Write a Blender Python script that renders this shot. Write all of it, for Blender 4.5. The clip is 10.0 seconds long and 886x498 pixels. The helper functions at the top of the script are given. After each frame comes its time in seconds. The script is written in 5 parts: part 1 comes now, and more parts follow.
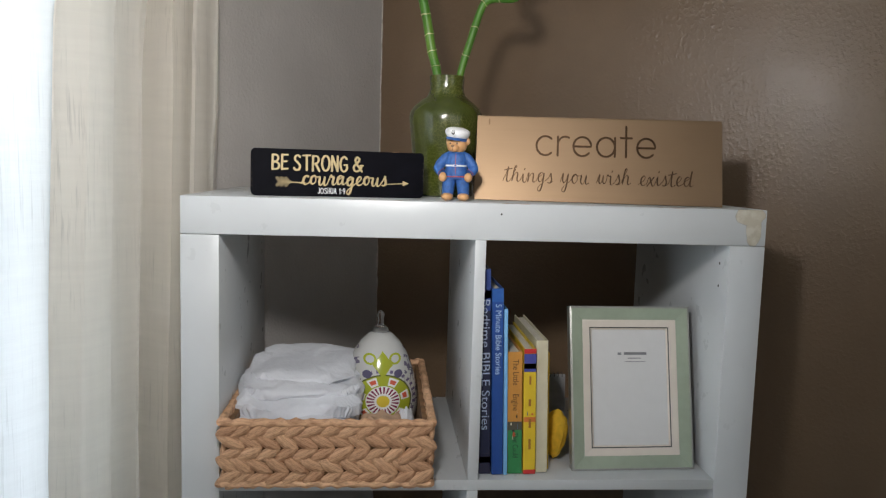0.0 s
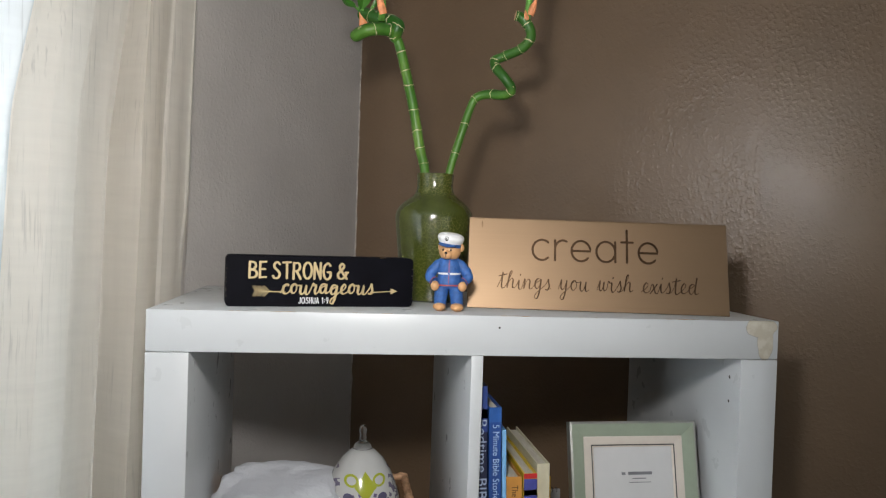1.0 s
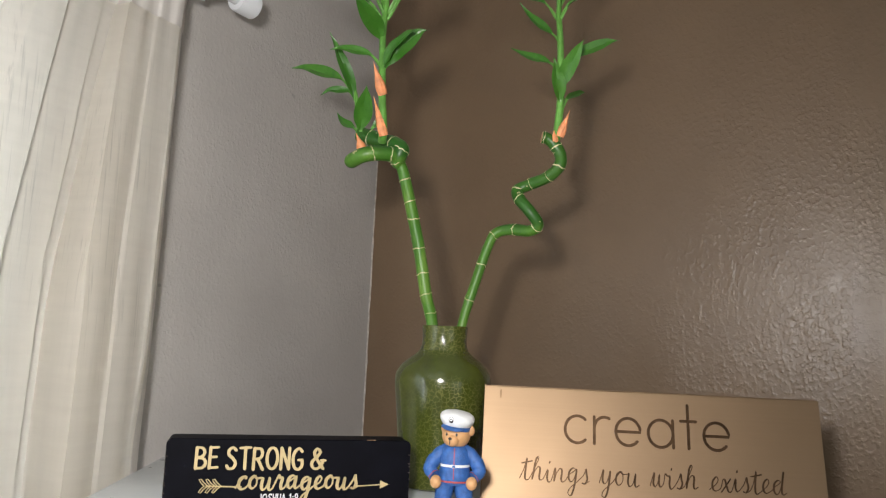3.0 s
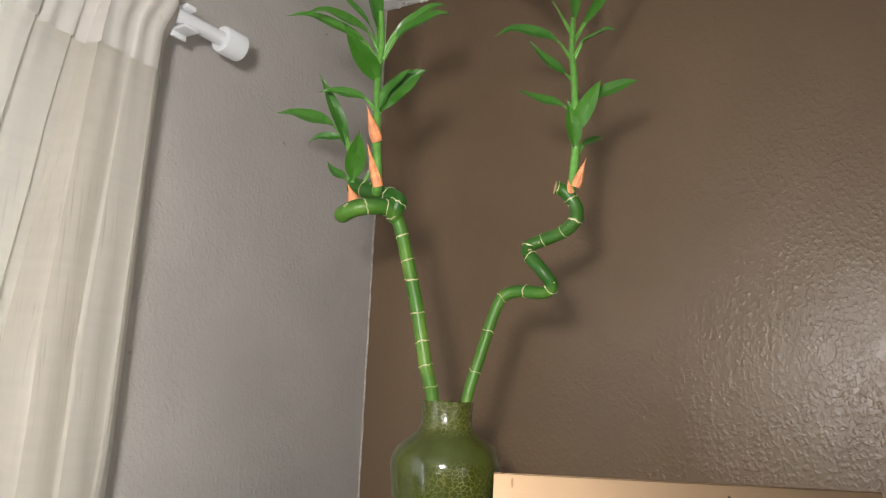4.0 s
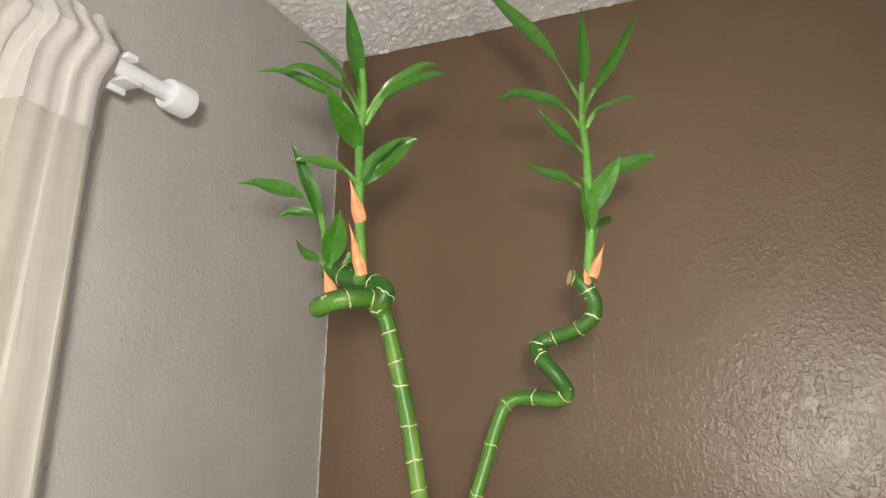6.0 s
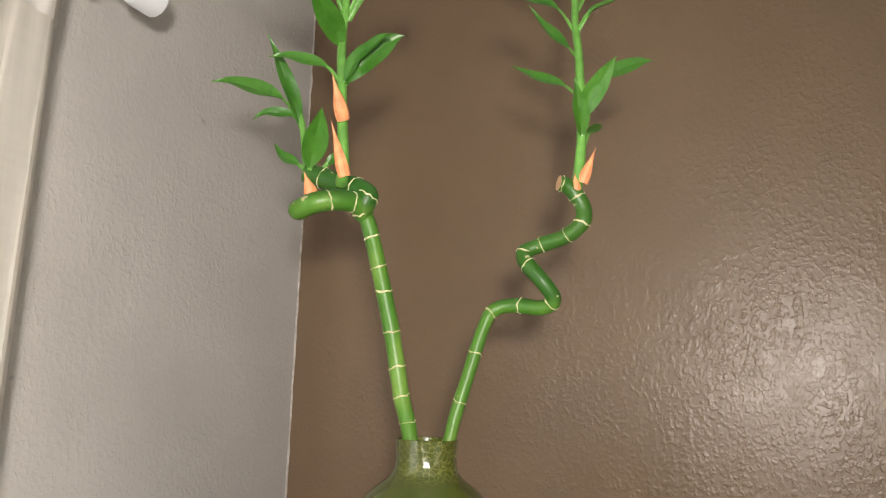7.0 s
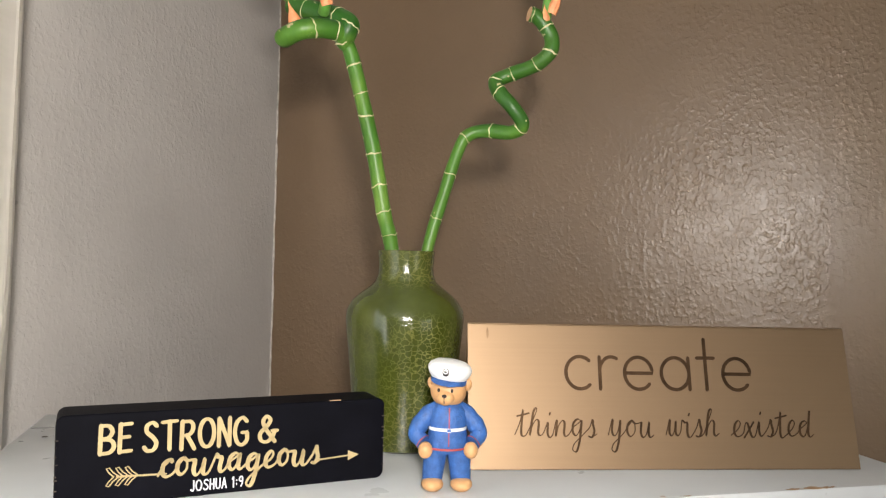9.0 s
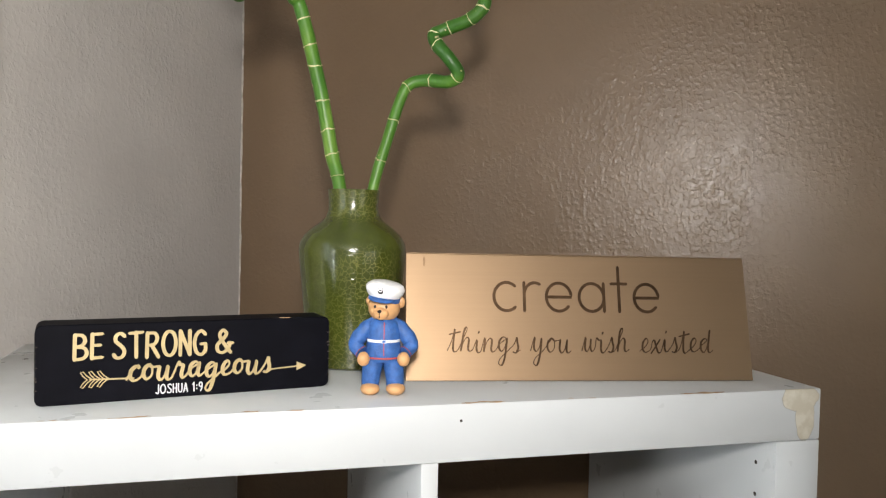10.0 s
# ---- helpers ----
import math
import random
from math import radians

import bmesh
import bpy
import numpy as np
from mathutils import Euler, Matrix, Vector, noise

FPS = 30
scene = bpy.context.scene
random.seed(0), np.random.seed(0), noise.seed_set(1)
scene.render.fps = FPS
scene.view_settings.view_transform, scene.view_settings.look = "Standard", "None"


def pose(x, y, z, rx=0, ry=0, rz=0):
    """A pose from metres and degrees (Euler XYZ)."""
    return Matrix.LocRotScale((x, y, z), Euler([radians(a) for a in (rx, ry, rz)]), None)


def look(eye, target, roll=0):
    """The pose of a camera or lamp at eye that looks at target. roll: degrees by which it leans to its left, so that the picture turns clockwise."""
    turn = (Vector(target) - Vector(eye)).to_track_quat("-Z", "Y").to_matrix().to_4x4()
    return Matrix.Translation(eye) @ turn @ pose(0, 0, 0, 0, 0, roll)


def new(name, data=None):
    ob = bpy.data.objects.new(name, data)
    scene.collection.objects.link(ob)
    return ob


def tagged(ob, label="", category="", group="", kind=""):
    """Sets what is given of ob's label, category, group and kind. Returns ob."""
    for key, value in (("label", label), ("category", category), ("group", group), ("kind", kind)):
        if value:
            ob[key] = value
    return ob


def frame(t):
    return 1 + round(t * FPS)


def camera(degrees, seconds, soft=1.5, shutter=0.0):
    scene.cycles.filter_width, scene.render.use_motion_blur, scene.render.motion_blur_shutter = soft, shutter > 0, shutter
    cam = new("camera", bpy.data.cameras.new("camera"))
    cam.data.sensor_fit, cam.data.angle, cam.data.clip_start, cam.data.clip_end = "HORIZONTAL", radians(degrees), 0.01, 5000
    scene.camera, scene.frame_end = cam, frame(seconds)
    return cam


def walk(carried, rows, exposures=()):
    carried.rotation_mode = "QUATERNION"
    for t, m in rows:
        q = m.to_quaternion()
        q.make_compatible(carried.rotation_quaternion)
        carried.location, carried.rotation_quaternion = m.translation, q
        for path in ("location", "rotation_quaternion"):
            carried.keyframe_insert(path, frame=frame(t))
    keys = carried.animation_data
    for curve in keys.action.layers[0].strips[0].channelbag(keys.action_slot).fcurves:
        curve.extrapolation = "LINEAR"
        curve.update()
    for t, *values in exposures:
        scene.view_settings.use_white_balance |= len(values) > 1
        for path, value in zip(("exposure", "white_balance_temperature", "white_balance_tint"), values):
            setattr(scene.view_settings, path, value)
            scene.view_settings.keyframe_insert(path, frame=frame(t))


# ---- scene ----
cam = camera(59.7, 10.0, 1.25)
PATH = [
    (0, (-0.131, -1.024, 1.536), (0.024, 0.959, 1.325), 1.7),
    (0.5, (-0.147, -0.973, 1.564), (0.063, 1.012, 1.45), 1.6),
    (1, (-0.167, -0.936, 1.589), (0.086, 1.047, 1.55), 1.9),
    (1.5, (-0.149, -0.888, 1.607), (0.101, 1.096, 1.625), 2.5),
    (2, (-0.131, -0.831, 1.627), (0.077, 1.156, 1.712), 2.5),
    (2.5, (-0.115, -0.78, 1.647), (0.04, 1.207, 1.813), 2.6),
    (4, (-0.097, -0.631, 1.69), (0.018, 1.334, 2.046), 2.4),
    (4.5, (-0.106, -0.589, 1.723), (0.048, 1.362, 2.134), 1.8),
    (5, (-0.121, -0.572, 1.756), (0.067, 1.368, 2.207), 1.8),
    (5.2, (-0.143, -0.558, 1.764), (0.086, 1.371, 2.24), 2.1),
    (6.3, (-0.161, -0.497, 1.756), (0.175, 1.421, 2.213), 1.4),
    (6.5, (-0.163, -0.486, 1.747), (0.199, 1.435, 2.17), 1.8),
    (7, (-0.169, -0.48, 1.726), (0.232, 1.45, 2.067), 1.7),
    (7.5, (-0.172, -0.479, 1.707), (0.251, 1.459, 1.957), 2.0),
    (8, (-0.178, -0.489, 1.69), (0.267, 1.453, 1.866), 1.9),
    (8.5, (-0.19, -0.505, 1.674), (0.278, 1.437, 1.763), 1.6),
    (9, (-0.189, -0.535, 1.668), (0.307, 1.402, 1.699), 1.4),
    (9.5, (-0.176, -0.574, 1.653), (0.35, 1.355, 1.637), 1.5),
    (10, (-0.169, -0.622, 1.64), (0.375, 1.302, 1.582), 1.3),
]
EXPOSURES = [(0, -0.32, 6250, 10), (1.0, -0.25, 6250, 10), (2.5, -0.02, 6300, 10), (4.0, 0.25, 6450, 10), (5.0, 0.4, 6550, 10), (7.0, 0.62, 6750, 11), (8.5, 0.54, 6700, 11), (10.0, 0.30, 6500, 10)]
walk(cam, [(t, look(eye, target, roll)) for t, eye, target, roll in PATH], EXPOSURES)

# ---- light ----
world = bpy.data.worlds.new("sky")
scene.world = world
world.use_nodes = True
wn = world.node_tree
sky = wn.nodes.new("ShaderNodeTexSky")
sky.sky_type, sky.sun_disc = "NISHITA", False
sky.sun_elevation, sky.sun_rotation = radians(40), radians(120)
wn.links.new(sky.outputs["Color"], wn.nodes["Background"].inputs["Color"])
wn.nodes["Background"].inputs["Strength"].default_value = 0.12

# The room's corner: X runs along the brown wall, -Y along the grey window wall.
ROOM = pose(-0.144, 0.765, 0, 0, 0, -34.5)
CEILING = 2.405
ROOM_X, ROOM_Y = 3.3, 3.6
WIN = (-2.30, -0.80, 0.85, 2.06)      # window opening in the grey wall: y0, y1, z0, z1
WIN2 = (-2.8, -1.2, 0.9, 2.05)        # added window for fill light, out of view in the wall opposite: y0, y1, z0, z1


def area(name, m, w, h, watts, colour):
    data = bpy.data.lights.new(name, "AREA")
    data.shape, data.size, data.size_y, data.energy, data.color = "RECTANGLE", w, h, watts, colour
    ob = new(name, data)
    ob.matrix_world = m
    return ob


# daylight in the curtained window, and a fixed spot for the phone's own torch
area("window_daylight", ROOM @ pose(-0.10, (WIN[0] + WIN[1]) / 2, (WIN[2] + WIN[3]) / 2, 0, -90, 0), 1.15, 1.45, 74, (0.95, 0.975, 1.0))
# weak fill through the added window in the east wall
area("far_window_daylight", ROOM @ pose(ROOM_X + 0.06, (WIN2[0] + WIN2[1]) / 2, (WIN2[2] + WIN2[3]) / 2, 0, 90, 0), 1.1, 1.5, 3, (0.86, 0.93, 1.0))
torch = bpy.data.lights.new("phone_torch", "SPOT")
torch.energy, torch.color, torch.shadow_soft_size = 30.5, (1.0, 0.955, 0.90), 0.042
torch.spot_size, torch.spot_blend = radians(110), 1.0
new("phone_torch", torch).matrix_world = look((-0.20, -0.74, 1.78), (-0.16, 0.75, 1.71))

# ---- materials ----


class Mat:
    """A small wrapper that strings shader nodes together."""

    def __init__(self, name, rough=0.5, metal=0.0, spec=0.5):
        self.m = bpy.data.materials.new(name)
        self.m.use_nodes = True
        self.shift = (0.0, 0.0, 0.0)
        self.t = self.m.node_tree
        self.b = self.t.nodes["Principled BSDF"]
        self.b.inputs["Roughness"].default_value = rough
        self.b.inputs["Metallic"].default_value = metal
        self.b.inputs["Specular IOR Level"].default_value = spec
        self.co = self.node("ShaderNodeTexCoord").outputs["Object"]

    def node(self, kind, **props):
        n = self.t.nodes.new(kind)
        for k, v in props.items():
            setattr(n, k, v)
        return n

    def put(self, a, socket):
        if hasattr(a, "is_linked"):
            self.t.links.new(a, socket)
        else:
            socket.default_value = a

    def mapped(self, scale=(1, 1, 1)):
        n = self.node("ShaderNodeMapping")
        self.put(self.co, n.inputs["Vector"])
        n.inputs["Scale"].default_value, n.inputs["Location"].default_value = scale, self.shift
        return n.outputs["Vector"]

    def noise(self, scale, detail=3.0, rough=0.55, stretch=(1, 1, 1), warp=0.0):
        n = self.node("ShaderNodeTexNoise")
        self.put(self.mapped(stretch), n.inputs["Vector"])
        n.inputs["Scale"].default_value, n.inputs["Detail"].default_value = scale, detail
        n.inputs["Roughness"].default_value, n.inputs["Distortion"].default_value = rough, warp
        return n.outputs["Fac"]

    def ramp(self, fac, *stops):
        n = self.node("ShaderNodeValToRGB")
        self.put(fac, n.inputs["Fac"])
        els = n.color_ramp.elements
        while len(els) < len(stops):
            els.new(0.5)
        for el, (p, c) in zip(els, stops):
            el.position = p
            el.color = (*c, 1) if isinstance(c, tuple) else (c, c, c, 1)
        return n.outputs["Color"]

    def mix(self, fac, a, b, blend="MIX"):
        n = self.node("ShaderNodeMix", data_type="RGBA", blend_type=blend)
        ins = [s for s in n.inputs if s.type == "RGBA"]
        self.put(fac, n.inputs[0])
        self.put((*a, 1) if isinstance(a, tuple) else a, ins[0])
        self.put((*b, 1) if isinstance(b, tuple) else b, ins[1])
        return [s for s in n.outputs if s.type == "RGBA"][0]

    def math(self, op, a, b=0.0, clamp=False):
        n = self.node("ShaderNodeMath", operation=op, use_clamp=clamp)
        self.put(a, n.inputs[0])
        self.put(b, n.inputs[1])
        return n.outputs[0]

    def axis(self, i):
        n = self.node("ShaderNodeSeparateXYZ")
        self.put(self.co, n.inputs[0])
        return n.outputs[i]

    def colour(self, c):
        self.put((*c, 1) if isinstance(c, tuple) else c, self.b.inputs["Base Color"])
        return self

    def rough(self, r):
        self.put(r, self.b.inputs["Roughness"])
        return self

    def bump(self, height, distance, strength=1.0):
        n = self.node("ShaderNodeBump")
        self.put(height, n.inputs["Height"])
        n.inputs["Distance"].default_value, n.inputs["Strength"].default_value = distance, strength
        old = self.b.inputs["Normal"].links
        if old:
            self.t.links.new(old[0].from_socket, n.inputs["Normal"])
        self.t.links.new(n.outputs["Normal"], self.b.inputs["Normal"])
        return self


def plain(name, c, rough=0.5, metal=0.0, vary=0.12, scale=60.0, relief=0.0, spec=0.5):
    m = Mat(name, rough, metal, spec)
    dark = tuple(v * (1 - vary) for v in c)
    light = tuple(min(1, v * (1 + vary)) for v in c)
    m.colour(m.ramp(m.noise(scale, 4), (0.3, dark), (0.7, light)))
    if relief:
        m.bump(m.noise(scale * 4, 3), relief)
    return m.m


def wall_paint(name, c, rough, bump, spec=0.5):
    m = Mat(name, rough, 0, spec)
    m.shift = (0.371, 0.413, 0.297)
    big = m.noise(2.2, 3)
    m.colour(m.mix(m.ramp(m.noise(9, 5), (0.35, 0.0), (0.75, 1.0)), m.ramp(big, (0.3, tuple(v * 0.92 for v in c)), (0.7, c)), tuple(v * 1.06 for v in c)))
    # small nicks where the paint came off
    nicks = m.ramp(m.noise(34, 2, 0.5), (0.785, 0.0), (0.80, 0.55))
    m.colour(m.mix(nicks, m.b.inputs["Base Color"].links[0].from_socket, tuple(v * 0.55 for v in c)))
    peel = m.noise(185, 2.0, 0.45, (1, 1, 0.85), 0.3)
    runs = m.ramp(m.noise(75, 2, 0.5, (1, 1, 0.28)), (0.46, 0.0), (0.78, 1.0))
    blobs = m.ramp(m.noise(24, 1), (0.80, 0.0), (0.95, 1.0))
    # the roller left some stretches heavier than others
    load = m.ramp(m.noise(7, 3), (0.35, 0.35), (0.65, 1.0))
    height = m.math("MULTIPLY", m.math("ADD", m.ramp(peel, (0.44, 0.0), (0.80, 1.0)), m.math("MULTIPLY", runs, 0.45)), load)
    m.bump(m.math("ADD", height, m.math("MULTIPLY", blobs, 1.1)), bump)
    m.rough(m.ramp(m.noise(30, 3), (0.3, rough * 0.92), (0.7, rough * 1.12)))
    return m.m


GREY_PAINT = wall_paint("grey_wall_paint", (0.50, 0.475, 0.45), 0.48, 0.0007, 0.38)
BROWN_PAINT = wall_paint("brown_wall_paint", (0.180, 0.119, 0.071), 0.34, 0.00066, 0.5)
OTHER_PAINT = wall_paint("beige_wall_paint", (0.56, 0.53, 0.48), 0.6, 0.003)
CEIL_PAINT = plain("popcorn_ceiling", (0.88, 0.875, 0.86), 0.9, 0, 0.03, 90, 0.0008)
FLOOR_PILE = plain("beige_carpet", (0.50, 0.45, 0.38), 0.95, 0, 0.15, 90, 0.004)
WHITE_PAINT = plain("white_trim_paint", (0.78, 0.78, 0.76), 0.4, 0, 0.03, 20)


def shelf_white():
    """White foil over chipboard, chipped along the top front edge, with a filler patch at one corner."""
    m = Mat("white_shelf_foil", 0.32)
    x, y, z = m.axis(0), m.axis(1), m.axis(2)
    base = m.ramp(m.noise(7, 4), (0.3, (0.565, 0.585, 0.595)), (0.7, (0.61, 0.63, 0.638)))
    # chips: near the front top arris only
    edge = m.math("ADD", m.math("ABSOLUTE", y), m.math("MULTIPLY", m.math("ABSOLUTE", m.math("SUBTRACT", z, 1.49)), 16.0))
    near = m.math("SUBTRACT", 1.0, m.math("MULTIPLY", edge, 60.0), True)
    chip = m.ramp(m.math("ADD", m.math("MULTIPLY", near, 0.24), m.noise(24, 4, 0.6, (1, 2.5, 2.5))), (0.77, 0.0), (0.785, 1.0))
    core = m.ramp(m.noise(120, 3), (0.3, (0.30, 0.17, 0.09)), (0.7, (0.50, 0.34, 0.20)))
    # filler smear on the top rail by the end
    lobe = m.math("ADD", m.math("POWER", m.math("MULTIPLY", m.math("SUBTRACT", x, 0.371), 48.0), 2.0), m.math("POWER", m.math("MULTIPLY", m.math("SUBTRACT", z, 1.482), 75.0), 2.0))
    leg = m.math("ADD", m.math("POWER", m.math("MULTIPLY", m.math("SUBTRACT", x, 0.377), 95.0), 2.0), m.math("POWER", m.math("MULTIPLY", m.math("SUBTRACT", z, 1.463), 42.0), 2.0))
    smear = m.math("ADD", m.math("MULTIPLY", m.math("MINIMUM", lobe, leg), 0.6), m.math("MULTIPLY", m.noise(70, 3), 0.55))
    patch = m.ramp(smear, (0.90, 1.0), (0.925, 0.0))
    rim = m.ramp(smear, (0.86, 0.0), (0.90, 1.0), (0.93, 1.0), (0.95, 0.0))
    filler = m.mix(m.ramp(m.noise(60, 4), (0.45, 0.0), (0.6, 1.0)), (0.60, 0.55, 0.44), (0.70, 0.66, 0.56))
    front = m.math("LESS_THAN", y, 0.002)
    patch = m.math("MULTIPLY", patch, front)
    c = m.mix(patch, base, filler)
    c = m.mix(m.math("MULTIPLY", m.math("MULTIPLY", rim, front), 0.35), c, (0.25, 0.2, 0.15))
    scuffs = m.ramp(m.noise(90, 2, 0.5), (0.86, 0.0), (0.90, 0.2))
    c = m.mix(scuffs, c, (0.55, 0.53, 0.50))
    m.colour(m.mix(chip, c, core))
    m.rough(m.mix(m.math("MAXIMUM", chip, patch), m.ramp(m.noise(30, 4), (0.3, 0.26), (0.7, 0.4)), (0.8, 0.8, 0.8)))
    m.bump(m.math("SUBTRACT", m.math("MULTIPLY", patch, 0.5), chip), 0.0008)
    return m.m


SHELF_WHITE = shelf_white()


def cloth(name, c, through_light, weave=900.0):
    m = Mat(name, 0.9, 0, 0.1)
    slub = m.noise(60, 4, 0.6, (1, 1, 0.06))
    cross = m.noise(60, 4, 0.6, (0.12, 0.12, 1.6))
    tint = m.ramp(m.math("MULTIPLY", m.math("ADD", slub, cross), 0.5), (0.35, tuple(v * 0.94 for v in c)), (0.6, c))
    streak = m.ramp(m.noise(260, 3, 0.6, (1, 1, 0.035)), (0.56, 0.0), (0.70, 1.0))
    patchy = m.ramp(m.noise(6, 2), (0.42, 0.0), (0.62, 0.5))
    tint = m.mix(m.math("MULTIPLY", streak, patchy), tint, tuple(v * 0.62 for v in c))
    m.colour(tint)
    m.bump(m.math("ADD", slub, cross), 0.0006)
    trans = m.node("ShaderNodeBsdfTranslucent")
    m.put(tint, trans.inputs["Color"])
    mix = m.node("ShaderNodeMixShader")
    mix.inputs[0].default_value = through_light
    m.t.links.new(m.b.outputs[0], mix.inputs[1])
    m.t.links.new(trans.outputs[0], mix.inputs[2])
    m.t.links.new(mix.outputs[0], m.t.nodes["Material Output"].inputs["Surface"])
    return m.m


CURTAIN = cloth("cream_linen", (0.90, 0.855, 0.775), 0.56)
CURTAIN_HEM = cloth("cream_linen_doubled", (0.80, 0.76, 0.72), 0.22)

# ---- building helpers ----


def mesh_of(name, bm, material, smooth=False):
    me = bpy.data.meshes.new(name)
    bmesh.ops.recalc_face_normals(bm, faces=bm.faces)
    bm.to_mesh(me)
    bm.free()
    for mat in material if isinstance(material, (list, tuple)) else (material,):
        me.materials.append(mat)
    if smooth:
        for p in me.polygons:
            p.use_smooth = True
        me.set_sharp_from_angle(angle=radians(40))
    return me


def part(name, bm, material, parent, label="", smooth=True):
    ob = new(name, mesh_of(name, bm, material, smooth))
    ob.parent = parent
    return tagged(ob, label)


def thing(name, m, label, category, group="", kind=""):
    """An empty at a thing's base, which carries its parts."""
    ob = new(name)
    ob.empty_display_size = 0.02
    ob.matrix_world = m
    return tagged(ob, label, category, group, kind)


def setting(name, bm, material, label, category="", m=ROOM, smooth=False):
    ob = new(name, mesh_of(name, bm, material, smooth))
    ob.matrix_world = m
    return tagged(ob, label, category, kind="structure")


def box(bm, x0, x1, y0, y1, z0, z1, bevel=0.0, mi=0, segments=2):
    made = bmesh.ops.create_cube(bm, size=1, matrix=Matrix.Translation(((x0 + x1) / 2, (y0 + y1) / 2, (z0 + z1) / 2)) @ Matrix.Diagonal((x1 - x0, y1 - y0, z1 - z0, 1)))
    vs = made["verts"]
    faces = {f for v in vs for f in v.link_faces}
    if bevel:
        edges = list({e for v in vs for e in v.link_edges})
        out = bmesh.ops.bevel(bm, geom=edges, offset=bevel, segments=segments, affect="EDGES", profile=0.5)
        faces = set(out["faces"]) | {f for f in faces if f.is_valid}
    for f in faces:
        if f.is_valid:
            f.material_index = mi
    return bm


def block(*a, **k):
    return box(bmesh.new(), *a, **k)


def lathe(bm, profile, steps=48, mi=0, m=Matrix.Identity(4)):
    """Turns (radius, height) pairs about z."""
    rings = []
    for r, z in profile:
        if r < 1e-5:
            rings.append([bm.verts.new(m @ Vector((0, 0, z)))])
        else:
            rings.append([bm.verts.new(m @ Vector((r * math.cos(2 * math.pi * i / steps), r * math.sin(2 * math.pi * i / steps), z))) for i in range(steps)])
    for a, b in zip(rings, rings[1:]):
        for i in range(steps):
            j = (i + 1) % steps
            vs = [a[i % len(a)], a[j % len(a)], b[j % len(b)], b[i % len(b)]]
            vs = [v for k, v in enumerate(vs) if v not in vs[:k]]
            if len(vs) > 2:
                bm.faces.new(vs).material_index = mi
    return bm


def spline(points, n):
    """A smooth line through the points (Catmull-Rom), n steps a stretch."""
    ps = [Vector(p) for p in points]
    ps = [2 * ps[0] - ps[1]] + ps + [2 * ps[-1] - ps[-2]]
    out = []
    for a, b, c, d in zip(ps, ps[1:], ps[2:], ps[3:]):
        for k in range(n):
            u = k / n
            out.append(0.5 * ((2 * b) + (c - a) * u + (2 * a - 5 * b + 4 * c - d) * u * u + (3 * b - a - 3 * c + d) * u ** 3))
    return out + [ps[-2]]


def tube(bm, line, radius, steps=12, mi=0, caps=True):
    """A tube along a line; radius is a number or a function of 0..1."""
    rings, side = [], None
    for i, p in enumerate(line):
        d = (line[min(i + 1, len(line) - 1)] - line[max(i - 1, 0)]).normalized()
        side = d.orthogonal() if side is None else side - d * side.dot(d)
        side.normalize()
        up = d.cross(side)
        r = radius(i / (len(line) - 1)) if callable(radius) else radius
        rings.append([bm.verts.new(p + r * (math.cos(2 * math.pi * k / steps) * side + math.sin(2 * math.pi * k / steps) * up)) for k in range(steps)])
    for a, b in zip(rings, rings[1:]):
        for k in range(steps):
            bm.faces.new((a[k], a[(k + 1) % steps], b[(k + 1) % steps], b[k])).material_index = mi
    if caps:
        bm.faces.new(rings[0][::-1]).material_index = mi
        bm.faces.new(rings[-1]).material_index = mi
    return bm


# ---- the room ----
TH = 0.14
bm = bmesh.new()
box(bm, -TH, 0, WIN[1], TH, 0, CEILING)
box(bm, -TH, 0, -ROOM_Y - TH, WIN[0], 0, CEILING)
box(bm, -TH, 0, WIN[0], WIN[1], 0, WIN[2])
box(bm, -TH, 0, WIN[0], WIN[1], WIN[3], CEILING)
setting("wall_west", bm, GREY_PAINT, "warm grey painted window wall with roller-textured paint", "wall")
setting("wall_north", block(0, ROOM_X + TH, 0, TH, 0, CEILING), BROWN_PAINT, "glossy dark brown painted wall with orange-peel texture", "wall")
bm = bmesh.new()
box(bm, ROOM_X, ROOM_X + TH, WIN2[1], 0, 0, CEILING)
box(bm, ROOM_X, ROOM_X + TH, -ROOM_Y - TH, WIN2[0], 0, CEILING)
box(bm, ROOM_X, ROOM_X + TH, WIN2[0], WIN2[1], 0, WIN2[2])
box(bm, ROOM_X, ROOM_X + TH, WIN2[0], WIN2[1], WIN2[3], CEILING)
setting("wall_east", bm, OTHER_PAINT, "plain beige painted wall with an opening for the fill window", "wall")
setting("wall_south", block(0, ROOM_X, -ROOM_Y - TH, -ROOM_Y, 0, CEILING), OTHER_PAINT, "plain beige painted wall", "wall")
setting("floor", block(-TH, ROOM_X + TH, -ROOM_Y - TH, TH, -0.1, 0), FLOOR_PILE, "beige carpeted floor", "floor")


